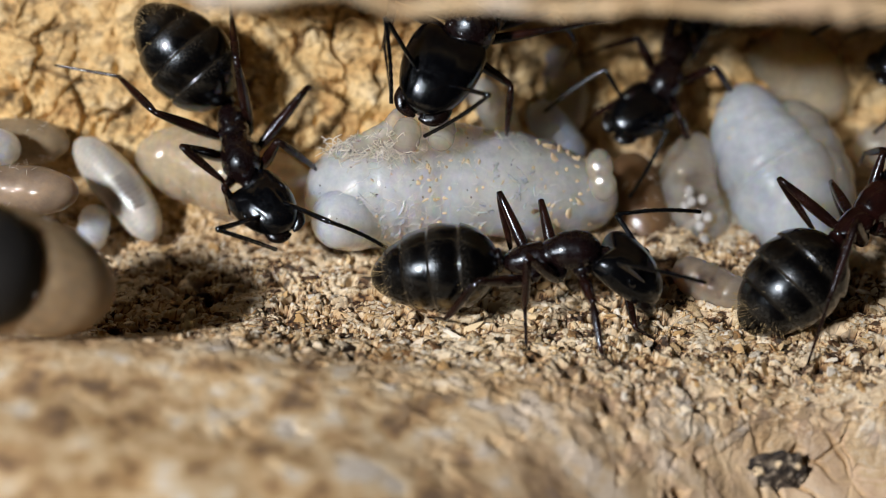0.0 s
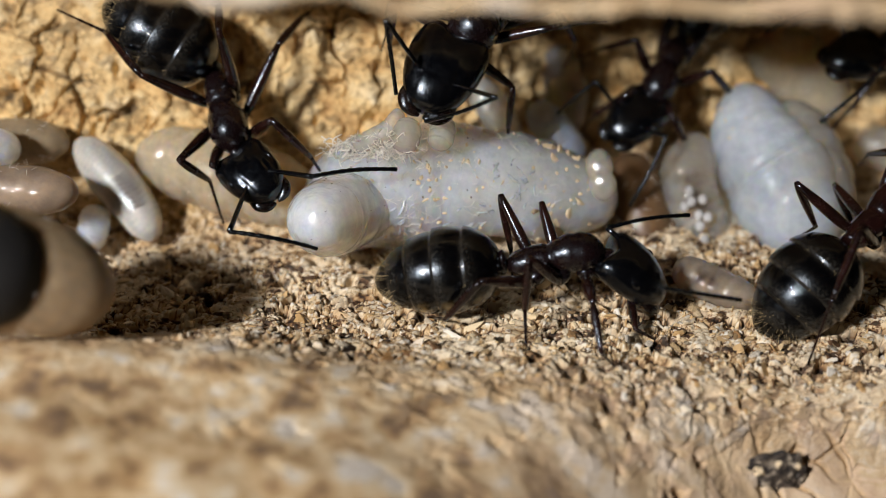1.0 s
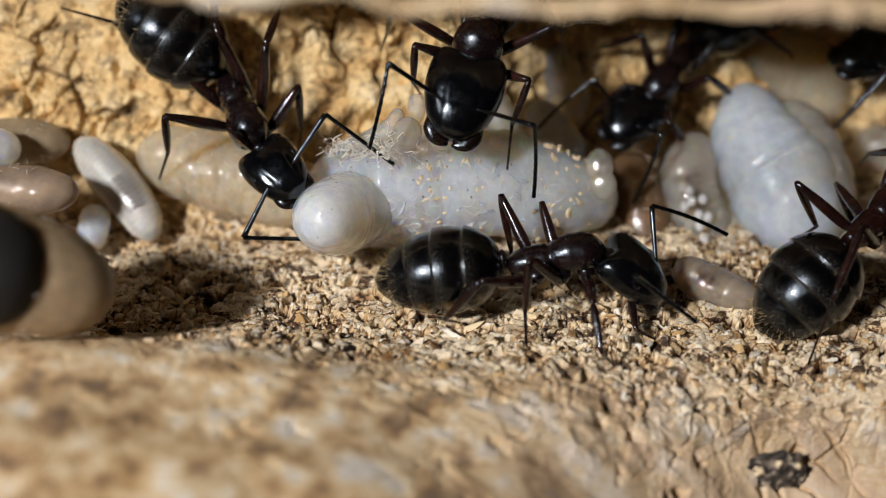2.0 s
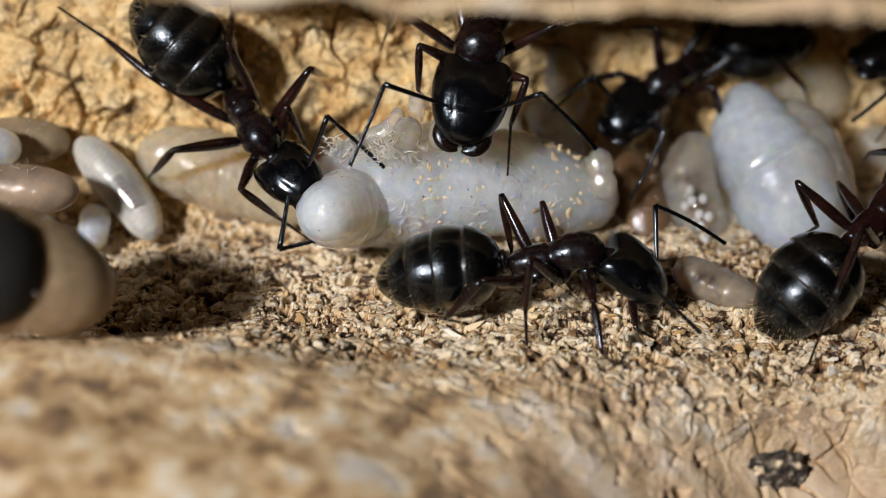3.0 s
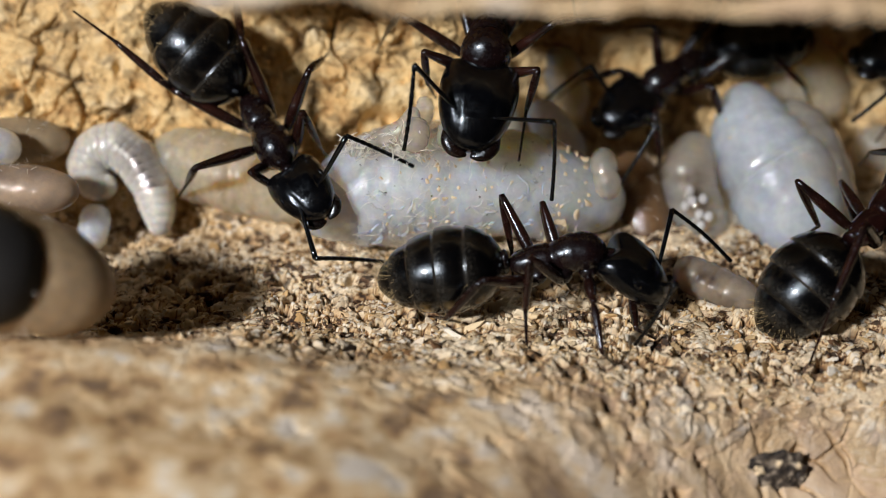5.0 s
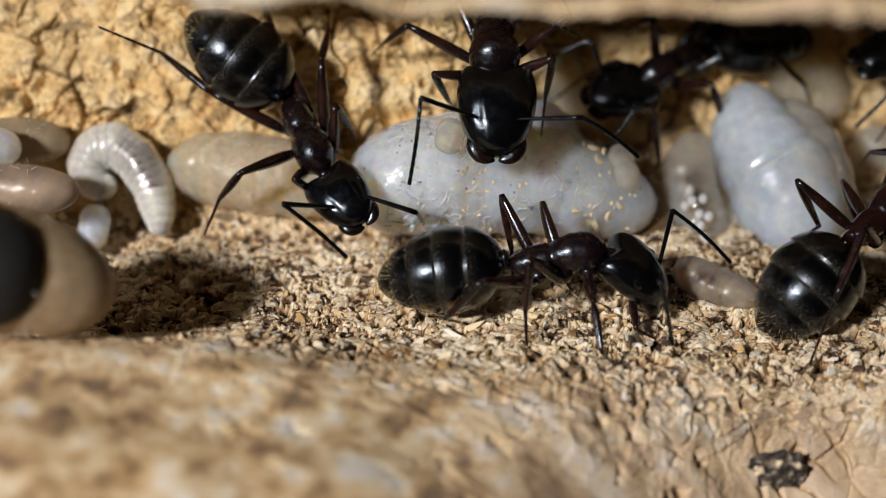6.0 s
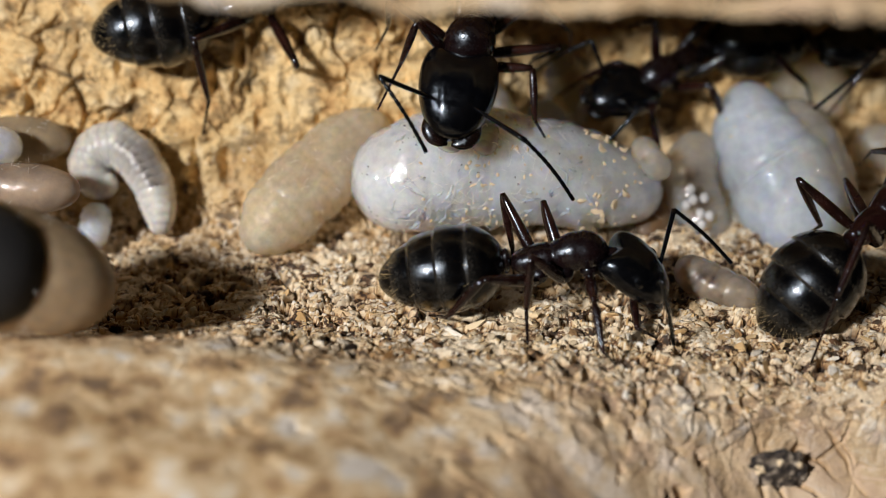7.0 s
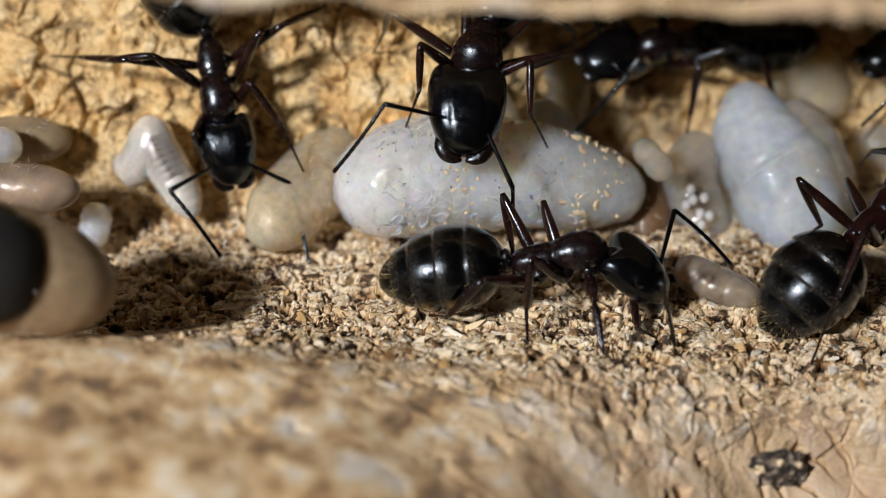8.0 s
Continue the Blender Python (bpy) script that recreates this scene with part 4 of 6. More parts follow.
def animate(ant, times, waist, neck, mouth, tail, back, face=None, feet=None, knees=None, tips=None, elbows=None, reach=1.3, joints=None, feelers=None, span=(0, 8)):
    """Keys an ant: waist, neck, mouth and tail are places in time, back its upward direction. feet, knees, tips and elbows
    override single limbs; other feet stand until the body leaves them behind, then step. joints gives a leg's knee, ankle and foot,
    feelers an antenna's elbow and tip, all as places in time, within the span."""
    feet, knees, tips, elbows, joints, feelers = feet or {}, knees or {}, tips or {}, elbows or {}, joints or {}, feelers or {}
    k = ant.k
    rows = {ob: [] for ob in [ant.root, ant.head, ant.gaster]}
    planted = {}
    back = Vector(back)
    for t in times:
        w, n = waist(t), neck(t)
        mid = (w + n) / 2
        root = frame_from(Vector(), n - w, back)
        root.translation = mid - root.to_3x3() @ Vector((1.55 * k, 0, 0.1 * k))
        inv = root.inverted()
        rows[ant.root].append((t, metres(root)))
        hj = Vector(((3.05 + ant.neck) * k, 0, 0.1 * k))
        up = root.to_3x3().inverted() @ Vector(face) if face else Vector((0.0, 0, 1))
        hm = frame_from(hj, (inv @ mouth(t)) - hj, up)
        rows[ant.head].append((t, metres(hm)))
        gj = Vector((-0.32 * k, 0, 0.1 * k))
        gm = frame_from(gj, gj - (inv @ tail(t)), Vector((0.0, 0, 1)))
        rows[ant.gaster].append((t, metres(gm)))
        for (i, s), segs in ant.legs.items():
            a, b, c = ant.lengths[i]
            hip = Vector((HIPS[i][0], HIPS[i][1] * s + 0.1 * s, HIPS[i][2])) * k
            rest = Vector((STANCE[i][0], STANCE[i][1] * s, STANCE[i][2])) * k
            if (i, s) in feet:
                foot = inv @ feet[i, s](t)
            else:
                goal = root @ rest
                old = planted.get((i, s))
                if old is None or (old - goal).length > reach * k:
                    planted[i, s] = goal if old is None else goal + (goal - old) * 0.35
                foot = inv @ planted[i, s]
            pole = Vector((rest.x - hip.x, (rest.y - hip.y) * 0.5, 3.2))
            if (i, s) in knees:
                pole = (inv @ knees[i, s](t)) - hip
            lean = Vector((hip.x - foot.x, hip.y - foot.y, 0))
            ankle = foot + (lean.normalized() * 0.5 + Vector((0, 0, 0.85))).normalized() * c
            knee, ankle = bend(hip, ankle, a, b, pole)
            if (i, s) in joints and span[0] <= t <= span[1]:
                to_knee, to_ankle, to_foot = (inv @ p(t) for p in joints[i, s])
                knee = hip + (to_knee - hip).normalized() * a
                ankle = knee + (to_ankle - knee).normalized() * b
                foot = ankle + (to_foot - ankle).normalized() * c
                pole = Vector((0.1, 0, 1))
            for seg, p, q in zip(segs, (hip, knee, ankle), (knee, ankle, foot)):
                rows.setdefault(seg, []).append((t, metres(frame_from(p, q - p, pole + Vector((0, 0, 0.01))))))
        for s, (scape, whip) in ant.feelers.items():
            base = hm @ (Vector((1.56, 0.42 * s, 0.50)) * ant.head_k * k)
            sway = 0.25 * math.sin(3.1 * t + s + k * 9)
            tip = inv @ tips[s](t) if s in tips else hm @ (Vector((3.9 + sway, 2.3 * s, -0.4 + sway)) * k)
            pole = (inv @ elbows[s](t)) - base if s in elbows else (hm.to_3x3() @ Vector((0.8, 1.6 * s, 1.0)))
            elbow, tip = bend(base, tip, ant.scape, ant.whip, pole)
            if s in feelers and span[0] <= t <= span[1]:
                to_elbow, to_tip = (inv @ p(t) for p in feelers[s])
                elbow = base + (to_elbow - base).normalized() * ant.scape
                tip = elbow + (to_tip - elbow).normalized() * ant.whip
                pole = (elbow - base).cross(tip - elbow) + Vector((0, 0, 0.01))
            for seg, p, q in ((scape, base, elbow), (whip, elbow, tip)):
                rows.setdefault(seg, []).append((t, metres(frame_from(p, q - p, pole))))
    for ob, r in rows.items():
        walk(ob, r)


def beats(first, last, dt=0.1):
    n = round((last - first) / dt)
    return [round(first + i * dt, 3) for i in range(n + 1)]


# ---- the ants and their ways ----
wall_ant = Ant("black ant with dark brown trunk climbing on the cork wall", 1.08, head=0.95, fat=1.12, seed=3, neck=0.36, legs=WALL_LEGS, scape=2.15, whip=2.95)
big_headed_ant = Ant("big-headed black ant bending over the brood", 1.0, head=1.34, seed=4, legs=BROAD_LEGS, scape=2.65, whip=3.1, girth=1.38)
resting_ant = Ant("black ant standing still on the grainy cork floor", 1.04, head=1.02, fat=1.12, seed=5, hairs=240, neck=0.28, legs=STANDING_LEGS, scape=2.2, whip=2.9)
edge_ant = Ant("black ant with red-brown trunk on the cork floor", 1.0, fat=1.2, trunk=RED_BROWN, seed=6, hairs=260)
chamber_ant = Ant("dark ant in the shade of the brood chamber", 1.08, seed=7, hairs=60)
far_ant = Ant("dark ant at the chamber's far end", 1.1, seed=9, hairs=60)
running_ant = Ant("black ant running close past over the cork", 1.0, seed=10, hairs=120)
second_wall_ant = Ant("black ant coming down the cork wall", 1.04, seed=11, legs=WALL_LEGS, scape=2.15, whip=3.0)


def motions():
    wall_up = Vector((0, -0.8, 0.6))
    animate(
        wall_ant, sorted(set(beats(0, 8)) | {7.05}),
        track([(0, -8.35, 5.00, 5.40), (0.2, -7.86, 5.11, 5.59), (0.4, -7.38, 5.11, 5.59), (0.6, -8.50, 5.03, 5.45), (0.8, -8.54, 5.47, 6.21),
        (1, -8.89, 5.71, 6.63), (1.1, -8.58, 5.83, 6.84), (1.2, -8.97, 6.36, 7.75), (1.3, -8.52, 6.62, 8.20), (1.4, -9.16, 6.72, 8.37),
        (1.5, -9.42, 6.80, 8.52), (1.7, -8.49, 5.53, 6.33), (2.8, -8.21, 5.51, 6.29), (3, -8.21, 5.27, 5.87), (3.2, -7.86, 5.15, 5.66),
        (3.4, -8.50, 5.19, 5.74), (3.5, -8.35, 5.00, 5.40), (3.6, -8.30, 5.11, 5.59), (3.8, -8.06, 4.95, 5.32), (4, -8.02, 5.11, 5.59),
        (4.2, -8.02, 5.03, 5.45), (4.3, -7.82, 5.01, 5.41), (4.4, -8.45, 5.27, 5.87), (4.5, -8.34, 5.27, 5.87), (4.6, -8.34, 5.27, 5.87), (4.7, -8.01, 5.19, 5.74), (5.8, -7.00, 5.44, 6.16),
        (6, -6.03, 5.15, 5.66), (6.2, -6.08, 5.03, 5.45), (6.3, -6.32, 5.15, 5.66), (6.4, -7.80, 6.19, 7.46), (6.5, -8.44, 6.48, 7.96),
        (6.6, -6.16, 5.75, 6.71), (6.7, -6.31, 5.68, 6.57), (6.8, -8.04, 6.69, 8.33), (6.9, -8.43, 6.97, 8.81), (7, -8.66, 8.09, 8.15),
        (7.05, -9.42, 6.86, 8.62), (7.1, -9.97, 7.02, 8.90), (7.2, -10.60, 8.93, 12.20), (8, -10.58, 9.90, 13.89)]),
        track([(0, -7.35, 2.16, 3.57), (0.2, -6.56, 2.35, 3.88), (0.4, -5.51, 2.48, 4.08), (0.6, -7.43, 2.06, 3.41), (0.8, -7.20, 2.85, 4.68),
        (1, -7.77, 2.73, 4.48), (1.1, -5.98, 3.39, 5.54), (1.2, -6.36, 4.22, 6.87), (1.3, -5.70, 4.76, 7.74), (1.4, -6.79, 4.47, 7.27),
        (1.5, -7.45, 4.54, 7.37), (1.7, -7.07, 2.98, 4.87), (2.8, -6.79, 2.81, 4.60), (3, -6.49, 2.73, 4.48), (3.2, -5.19, 2.73, 4.48),
        (3.4, -6.96, 2.60, 4.28), (3.5, -6.92, 1.93, 3.21), (3.6, -6.88, 2.06, 3.41), (3.8, -6.92, 1.73, 2.88), (4, -7.15, 1.86, 3.08),
        (4.2, -6.60, 2.15, 3.55), (4.3, -6.64, 1.86, 3.08), (4.4, -6.32, 2.60, 4.28), (4.5, -5.64, 2.56, 4.20), (4.6, -6.92, 2.15, 3.55), (4.7, -6.13, 2.23, 3.68), (5.8, -4.85, 2.73, 4.48),
        (6, -4.44, 2.31, 3.81), (6.2, -4.44, 2.31, 3.81), (6.3, -4.72, 2.40, 3.95), (6.4, -5.85, 3.60, 5.87), (6.5, -6.41, 3.97, 6.47),
        (6.6, -4.44, 3.22, 5.27), (6.7, -4.48, 3.22, 5.27), (6.8, -5.70, 4.89, 7.94), (6.9, -5.42, 5.95, 9.64), (7, -6.01, 9.07, 8.97),
        (7.05, -7.56, 6.86, 11.09), (7.1, -10.55, 7.42, 11.99), (7.2, -10.98, 9.46, 15.25), (8, -10.98, 10.48, 16.88)]),
        track([(0, -5.14, -0.25, 2.55), (0.2, -4.30, 0.30, 3.42), (0.4, -3.51, 0.27, 3.37), (0.6, -5.10, -0.29, 2.48), (0.8, -5.14, 0.35, 3.51),
        (1, -5.66, 0.30, 3.42), (1.1, -3.74, 1.03, 4.60), (1.2, -4.34, 1.80, 5.82), (1.3, -3.84, 2.36, 6.72), (1.4, -4.83, 1.87, 5.94),
        (1.5, -5.14, 1.91, 6.00), (1.7, -4.79, 0.35, 3.51), (2.8, -4.75, 0.27, 3.37), (3, -4.07, 0.31, 3.44), (3.2, -2.93, 0.59, 3.89),
        (3.4, -4.57, 0.11, 3.12), (3.5, -4.42, -0.52, 2.11), (3.6, -4.83, -0.37, 2.35), (3.8, -4.38, -0.41, 2.28), (4, -5.02, -0.37, 2.35),
        (4.2, -4.34, -0.22, 2.60), (4.3, -4.61, -0.37, 2.35), (4.4, -4.07, 0.35, 3.51), (4.5, -3.22, 0.30, 3.42), (4.6, -4.65, -0.17, 2.67), (4.7, -4.46, -0.17, 2.67), (5.8, -2.56, 0.35, 3.51),
        (6, -2.56, -0.13, 2.74), (6.2, -3.20, -0.13, 2.74), (6.3, -3.28, 0.11, 3.12), (6.4, -3.39, 1.23, 4.91), (6.5, -4.38, 1.56, 5.44),
        (6.6, -2.15, 0.67, 4.02), (6.7, -1.92, 0.79, 4.21), (6.8, -3.39, 2.84, 7.49), (6.9, -2.77, 4.73, 10.52), (7, -3.69, 9.30, 10.28),
        (7.05, -5.87, 6.48, 13.32), (7.1, -10.83, 7.25, 14.55), (7.2, -11.03, 9.33, 17.88), (8, -11.03, 10.32, 19.45)]),
        track([(0, -11.39, 6.52, 8.63), (0.2, -11.50, 6.47, 8.54), (0.4, -10.91, 6.43, 8.48), (0.6, -12.03, 6.51, 8.61), (0.8, -12.46, 6.55, 8.69),
        (1, -12.74, 6.68, 8.91), (1.1, -12.11, 6.74, 9.01), (1.2, -12.74, 7.12, 9.66), (1.3, -12.53, 7.39, 10.13), (1.4, -12.62, 7.42, 10.19),
        (1.5, -12.51, 7.44, 10.23), (1.7, -11.92, 6.55, 8.69), (2.8, -11.83, 6.67, 8.90), (3, -11.74, 6.67, 8.90), (3.2, -11.39, 6.55, 8.69),
        (3.4, -11.79, 6.55, 8.69), (3.5, -11.39, 6.63, 8.82), (3.6, -11.35, 6.51, 8.61), (3.8, -11.26, 6.51, 8.61), (4, -11.39, 6.55, 8.69),
        (4.2, -11.07, 6.51, 8.61), (4.3, -11.35, 6.43, 8.48), (4.4, -11.74, 6.60, 8.76), (4.5, -11.87, 6.57, 8.73), (4.6, -11.50, 6.55, 8.69), (4.7, -11.31, 6.55, 8.69), (5.8, -10.87, 6.51, 8.61),
        (6, -10.20, 6.60, 8.76), (6.2, -10.30, 6.60, 8.76), (6.3, -10.58, 6.60, 8.76), (6.4, -11.43, 6.91, 9.31), (6.5, -11.73, 7.15, 9.72),
        (6.6, -10.91, 6.72, 8.97), (6.7, -10.67, 6.67, 8.90), (6.8, -12.78, 7.03, 9.51), (6.9, -13.40, 6.57, 8.73), (7, -14.20, 6.40, 7.52),
        (7.05, -12.12, 4.94, 5.90), (7.1, -8.29, 4.73, 5.52), (7.2, -8.38, 6.47, 8.54), (8, -8.37, 7.44, 10.23)]),
        wall_up,
        joints={(2, -1): (track([(0, -10.67, 2.82, 6.25), (0.5, -10.99, 4.37, 5.75), (1, -11.21, 3.58, 7.43), (1.5, -11.21, 4.46, 9.36), (3, -10.95, 4.81, 6.58),
        (3.5, -11.01, 4.57, 6.16), (4, -11.00, 4.57, 6.17), (4.5, -10.67, 4.63, 6.37), (5.8, -9.84, 4.65, 6.17), (6, -8.88, 4.67, 6.15),
        (6.5, -10.75, 4.55, 8.49)]),
                track([(0, -12.37, 4.84, 6.80), (0.5, -12.88, 6.21, 6.31), (1, -12.84, 5.54, 8.33), (1.5, -12.79, 6.58, 8.80), (3, -13.02, 6.05, 7.79),
        (3.5, -12.86, 5.99, 7.53), (4, -12.86, 5.97, 7.54), (4.5, -12.72, 5.28, 8.01), (5.8, -11.79, 4.85, 8.03), (6, -10.94, 6.05, 7.21),
        (6.5, -12.36, 6.70, 8.21)]),
                track([(0, -14.87, 5.18, 7.11), (0.5, -15.38, 6.64, 6.38), (1, -14.96, 6.87, 8.70), (1.5, -15.10, 7.59, 8.52), (3, -15.08, 7.26, 8.64),
        (3.5, -14.90, 6.73, 8.84), (4, -14.90, 6.72, 8.85), (4.5, -14.51, 6.90, 8.78), (5.8, -13.86, 6.26, 8.46), (6, -13.18, 5.81, 8.39),
        (6.5, -14.54, 7.94, 7.81)])),
                (1, -1): (track([(0, -9.51, 1.50, 5.50), (0.5, -8.91, 1.06, 4.28), (1, -9.67, 1.48, 4.95), (1.5, -10.15, 3.10, 6.59), (3, -10.03, 2.19, 4.97),
        (3.5, -10.01, 1.49, 4.65), (4, -10.01, 1.46, 4.53), (4.5, -9.64, 2.07, 4.45), (5.8, -7.94, 1.63, 4.50), (6, -7.45, 1.43, 4.44),
        (6.5, -9.83, 3.25, 7.29)]),
                track([(0, -8.24, 1.84, 3.93), (0.5, -8.18, 2.50, 3.02), (1, -8.88, 2.64, 3.45), (1.5, -10.24, 3.53, 4.58), (3, -11.12, 3.17, 3.54),
        (3.5, -10.86, 3.06, 3.64), (4, -10.87, 3.02, 3.52), (4.5, -10.55, 3.55, 3.36), (5.8, -8.79, 2.16, 2.71), (6, -8.52, 2.22, 2.88),
        (6.5, -10.48, 4.95, 6.35)]),
                track([(0, -8.22, 2.46, 2.09), (0.5, -8.31, 3.37, 1.28), (1, -8.54, 2.65, 1.54), (1.5, -10.90, 4.00, 2.81), (3, -11.83, 4.61, 2.44),
        (3.5, -11.79, 4.57, 2.86), (4, -11.80, 4.51, 2.68), (4.5, -11.29, 5.11, 2.47), (5.8, -9.37, 2.70, 0.93), (6, -9.32, 2.46, 1.13),
        (6.5, -11.00, 6.61, 5.48)])),
                (0, -1): (track([(0, -8.02, 0.96, 4.06), (0.5, -7.52, 1.15, 4.39), (1, -8.51, 1.56, 4.70), (1.5, -7.94, 2.96, 6.60), (3, -7.51, 1.28, 3.81),
        (3.5, -8.55, 1.60, 4.67), (4, -7.96, 0.89, 3.62), (4.5, -7.65, 1.64, 4.68), (5.8, -6.06, 1.42, 3.98), (6, -5.46, 1.14, 4.30),
        (6.5, -6.85, 2.60, 5.63)]),
                track([(0, -7.90, 2.40, 2.46), (0.5, -6.66, 2.54, 2.98), (1, -8.16, 3.38, 3.59), (1.5, -6.99, 3.89, 4.89), (3, -6.35, 2.05, 2.16),
        (3.5, -7.99, 3.16, 3.27), (4, -7.53, 2.63, 2.41), (4.5, -6.69, 2.39, 2.89), (5.8, -5.02, 2.97, 2.90), (6, -4.77, 2.56, 2.83),
        (6.5, -6.37, 3.93, 3.99)]),
                track([(0, -7.68, 3.94, 0.95), (0.5, -6.15, 4.07, 1.54), (1, -7.90, 5.00, 2.18), (1.5, -4.98, 3.72, 4.12), (3, -4.98, 2.59, 0.58),
        (3.5, -7.71, 4.71, 1.80), (4, -7.57, 4.32, 1.08), (4.5, -4.92, 2.60, 1.67), (5.8, -4.33, 4.56, 1.61), (6, -4.13, 4.01, 1.36),
        (6.5, -5.07, 4.77, 2.49)])),
                (0, 1): (track([(0, -6.09, 2.24, 5.36), (0.5, -5.39, 2.75, 5.79), (1, -6.32, 2.63, 6.02), (1.5, -5.82, 5.03, 5.96), (3, -5.79, 2.84, 6.46),
        (3.5, -6.12, 2.19, 5.32), (4, -5.92, 2.04, 5.04), (4.5, -5.71, 2.86, 6.44), (5.8, -4.28, 2.83, 6.50), (6, -4.06, 3.55, 6.16),
        (6.5, -4.37, 4.22, 6.29)]),
                track([(0, -4.94, 3.15, 3.78), (0.5, -3.67, 3.18, 4.56), (1, -4.97, 2.84, 4.34), (1.5, -5.72, 5.67, 3.90), (3, -5.34, 3.66, 4.51),
        (3.5, -4.93, 2.94, 3.69), (4, -4.76, 2.98, 3.47), (4.5, -5.40, 3.72, 4.48), (5.8, -3.84, 3.62, 4.53), (6, -3.49, 4.65, 4.39),
        (6.5, -3.51, 4.72, 4.38)]),
                track([(0, -4.27, 4.16, 1.99), (0.5, -2.23, 3.63, 3.02), (1, -4.19, 3.41, 2.41), (1.5, -6.32, 6.62, 2.06), (3, -5.27, 5.16, 2.96),
        (3.5, -4.04, 3.72, 1.88), (4, -3.82, 3.71, 1.67), (4.5, -5.06, 5.14, 2.88), (5.8, -3.58, 5.11, 2.99), (6, -3.45, 5.56, 2.43),
        (6.5, -3.33, 4.37, 2.25)])),
                (1, 1): (track([(0, -5.24, 5.14, 6.18), (0.5, -5.82, 5.37, 7.04), (1, -6.34, 5.87, 7.67), (1.5, -7.17, 4.49, 10.21), (3, -4.99, 4.01, 7.43),
        (3.5, -5.07, 5.11, 6.07), (4, -5.02, 5.08, 6.01), (4.5, -4.65, 3.85, 7.32), (5.8, -5.39, 3.88, 8.08), (6, -4.62, 4.84, 7.44),
        (6.5, -6.01, 4.65, 9.75)]),
                track([(0, -4.84, 6.97, 5.33), (0.5, -5.26, 7.19, 7.81), (1, -5.57, 7.73, 8.08), (1.5, -7.14, 6.53, 10.00), (3, -4.69, 5.78, 6.43),
        (3.5, -4.55, 7.02, 5.54), (4, -4.56, 7.02, 5.55), (4.5, -4.42, 5.61, 6.30), (5.8, -5.10, 5.89, 8.35), (6, -4.50, 6.86, 7.77),
        (6.5, -5.77, 6.61, 9.20)]),
                track([(0, -4.79, 8.64, 4.33), (0.5, -5.14, 9.13, 7.68), (1, -5.26, 9.60, 7.68), (1.5, -7.24, 8.47, 10.04), (3, -4.64, 7.52, 5.58),
        (3.5, -4.49, 8.80, 4.75), (4, -4.49, 8.79, 4.75), (4.5, -4.25, 7.38, 5.51), (5.8, -5.09, 7.83, 8.37), (6, -4.65, 8.79, 7.98),
        (6.5, -5.66, 8.54, 9.07)])),
                (2, 1): (track([(0, -7.67, 4.02, 7.83), (0.5, -7.58, 4.39, 8.01), (1, -8.27, 4.32, 8.85), (1.5, -9.24, 4.82, 10.59), (3, -7.95, 4.08, 8.35),
        (3.5, -7.74, 4.15, 7.74), (4, -7.75, 4.17, 7.73), (4.5, -7.77, 4.35, 8.40), (5.8, -7.37, 5.64, 8.43), (6, -6.44, 5.80, 7.74),
        (6.5, -7.79, 5.23, 10.47)]),
                track([(0, -8.17, 6.61, 8.43), (0.5, -8.12, 6.95, 8.67), (1, -8.67, 6.99, 9.02), (1.5, -9.28, 7.48, 10.13), (3, -8.19, 6.76, 8.54),
        (3.5, -8.18, 6.73, 8.38), (4, -8.18, 6.76, 8.37), (4.5, -8.27, 6.96, 8.87), (5.8, -7.92, 8.23, 8.96), (6, -7.23, 8.21, 8.67),
        (6.5, -8.23, 7.89, 10.51)]),
                track([(0, -8.60, 9.11, 8.52), (0.5, -8.52, 9.46, 8.79), (1, -9.17, 9.47, 9.17), (1.5, -9.86, 9.91, 10.57), (3, -8.73, 9.24, 8.67),
        (3.5, -8.62, 9.23, 8.48), (4, -8.63, 9.26, 8.47), (4.5, -8.72, 9.45, 8.74), (5.8, -8.29, 10.73, 9.12), (6, -7.63, 10.67, 9.16),
        (6.5, -8.67, 10.37, 10.79)]))},
        feelers={-1: (track([(0, -7.93, -1.46, 3.75), (0.5, -7.37, -0.86, 4.36), (1, -7.58, -1.11, 3.46), (1.5, -6.73, 1.55, 4.77), (3, -5.95, -0.58, 2.34),
        (3.5, -7.61, -1.33, 3.71), (4, -7.98, -0.68, 4.49), (4.5, -4.46, -0.12, 2.06), (5.8, -5.53, -0.77, 3.86), (6, -5.69, -0.65, 4.29),
        (6.5, -6.46, 1.02, 4.20)]),
                track([(0, -6.22, 0.37, 1.78), (0.5, -5.42, -0.26, 1.90), (1, -4.47, -1.18, 2.79), (1.5, -5.48, 0.14, 2.20), (3, -3.35, 1.24, 2.04),
        (3.5, -6.52, 0.72, 1.54), (4, -6.64, 0.17, 1.73), (4.5, -1.90, 0.94, 0.50), (5.8, -3.13, 0.08, 1.94), (6, -3.53, -0.50, 1.95),
        (6.5, -4.19, 1.99, 2.18)])),
                1: (track([(0, -4.09, -0.52, 3.52), (0.5, -3.45, 0.23, 5.35), (1, -4.67, 0.10, 5.02), (1.5, -3.69, 3.14, 7.17), (3, -4.16, 1.51, 6.69),
        (3.5, -3.89, 0.11, 1.98), (4, -4.16, -0.76, 3.19), (4.5, -4.95, 1.09, 6.74), (5.8, -1.23, 1.56, 4.68), (6, -1.01, 0.60, 3.22),
        (6.5, -3.72, 2.00, 8.31)]),
                track([(0, -1.75, 0.39, 1.57), (0.5, -1.23, -0.18, 3.09), (1, -1.66, 1.13, 4.76), (1.5, -1.90, 1.97, 4.81), (3, -2.22, 2.16, 4.26),
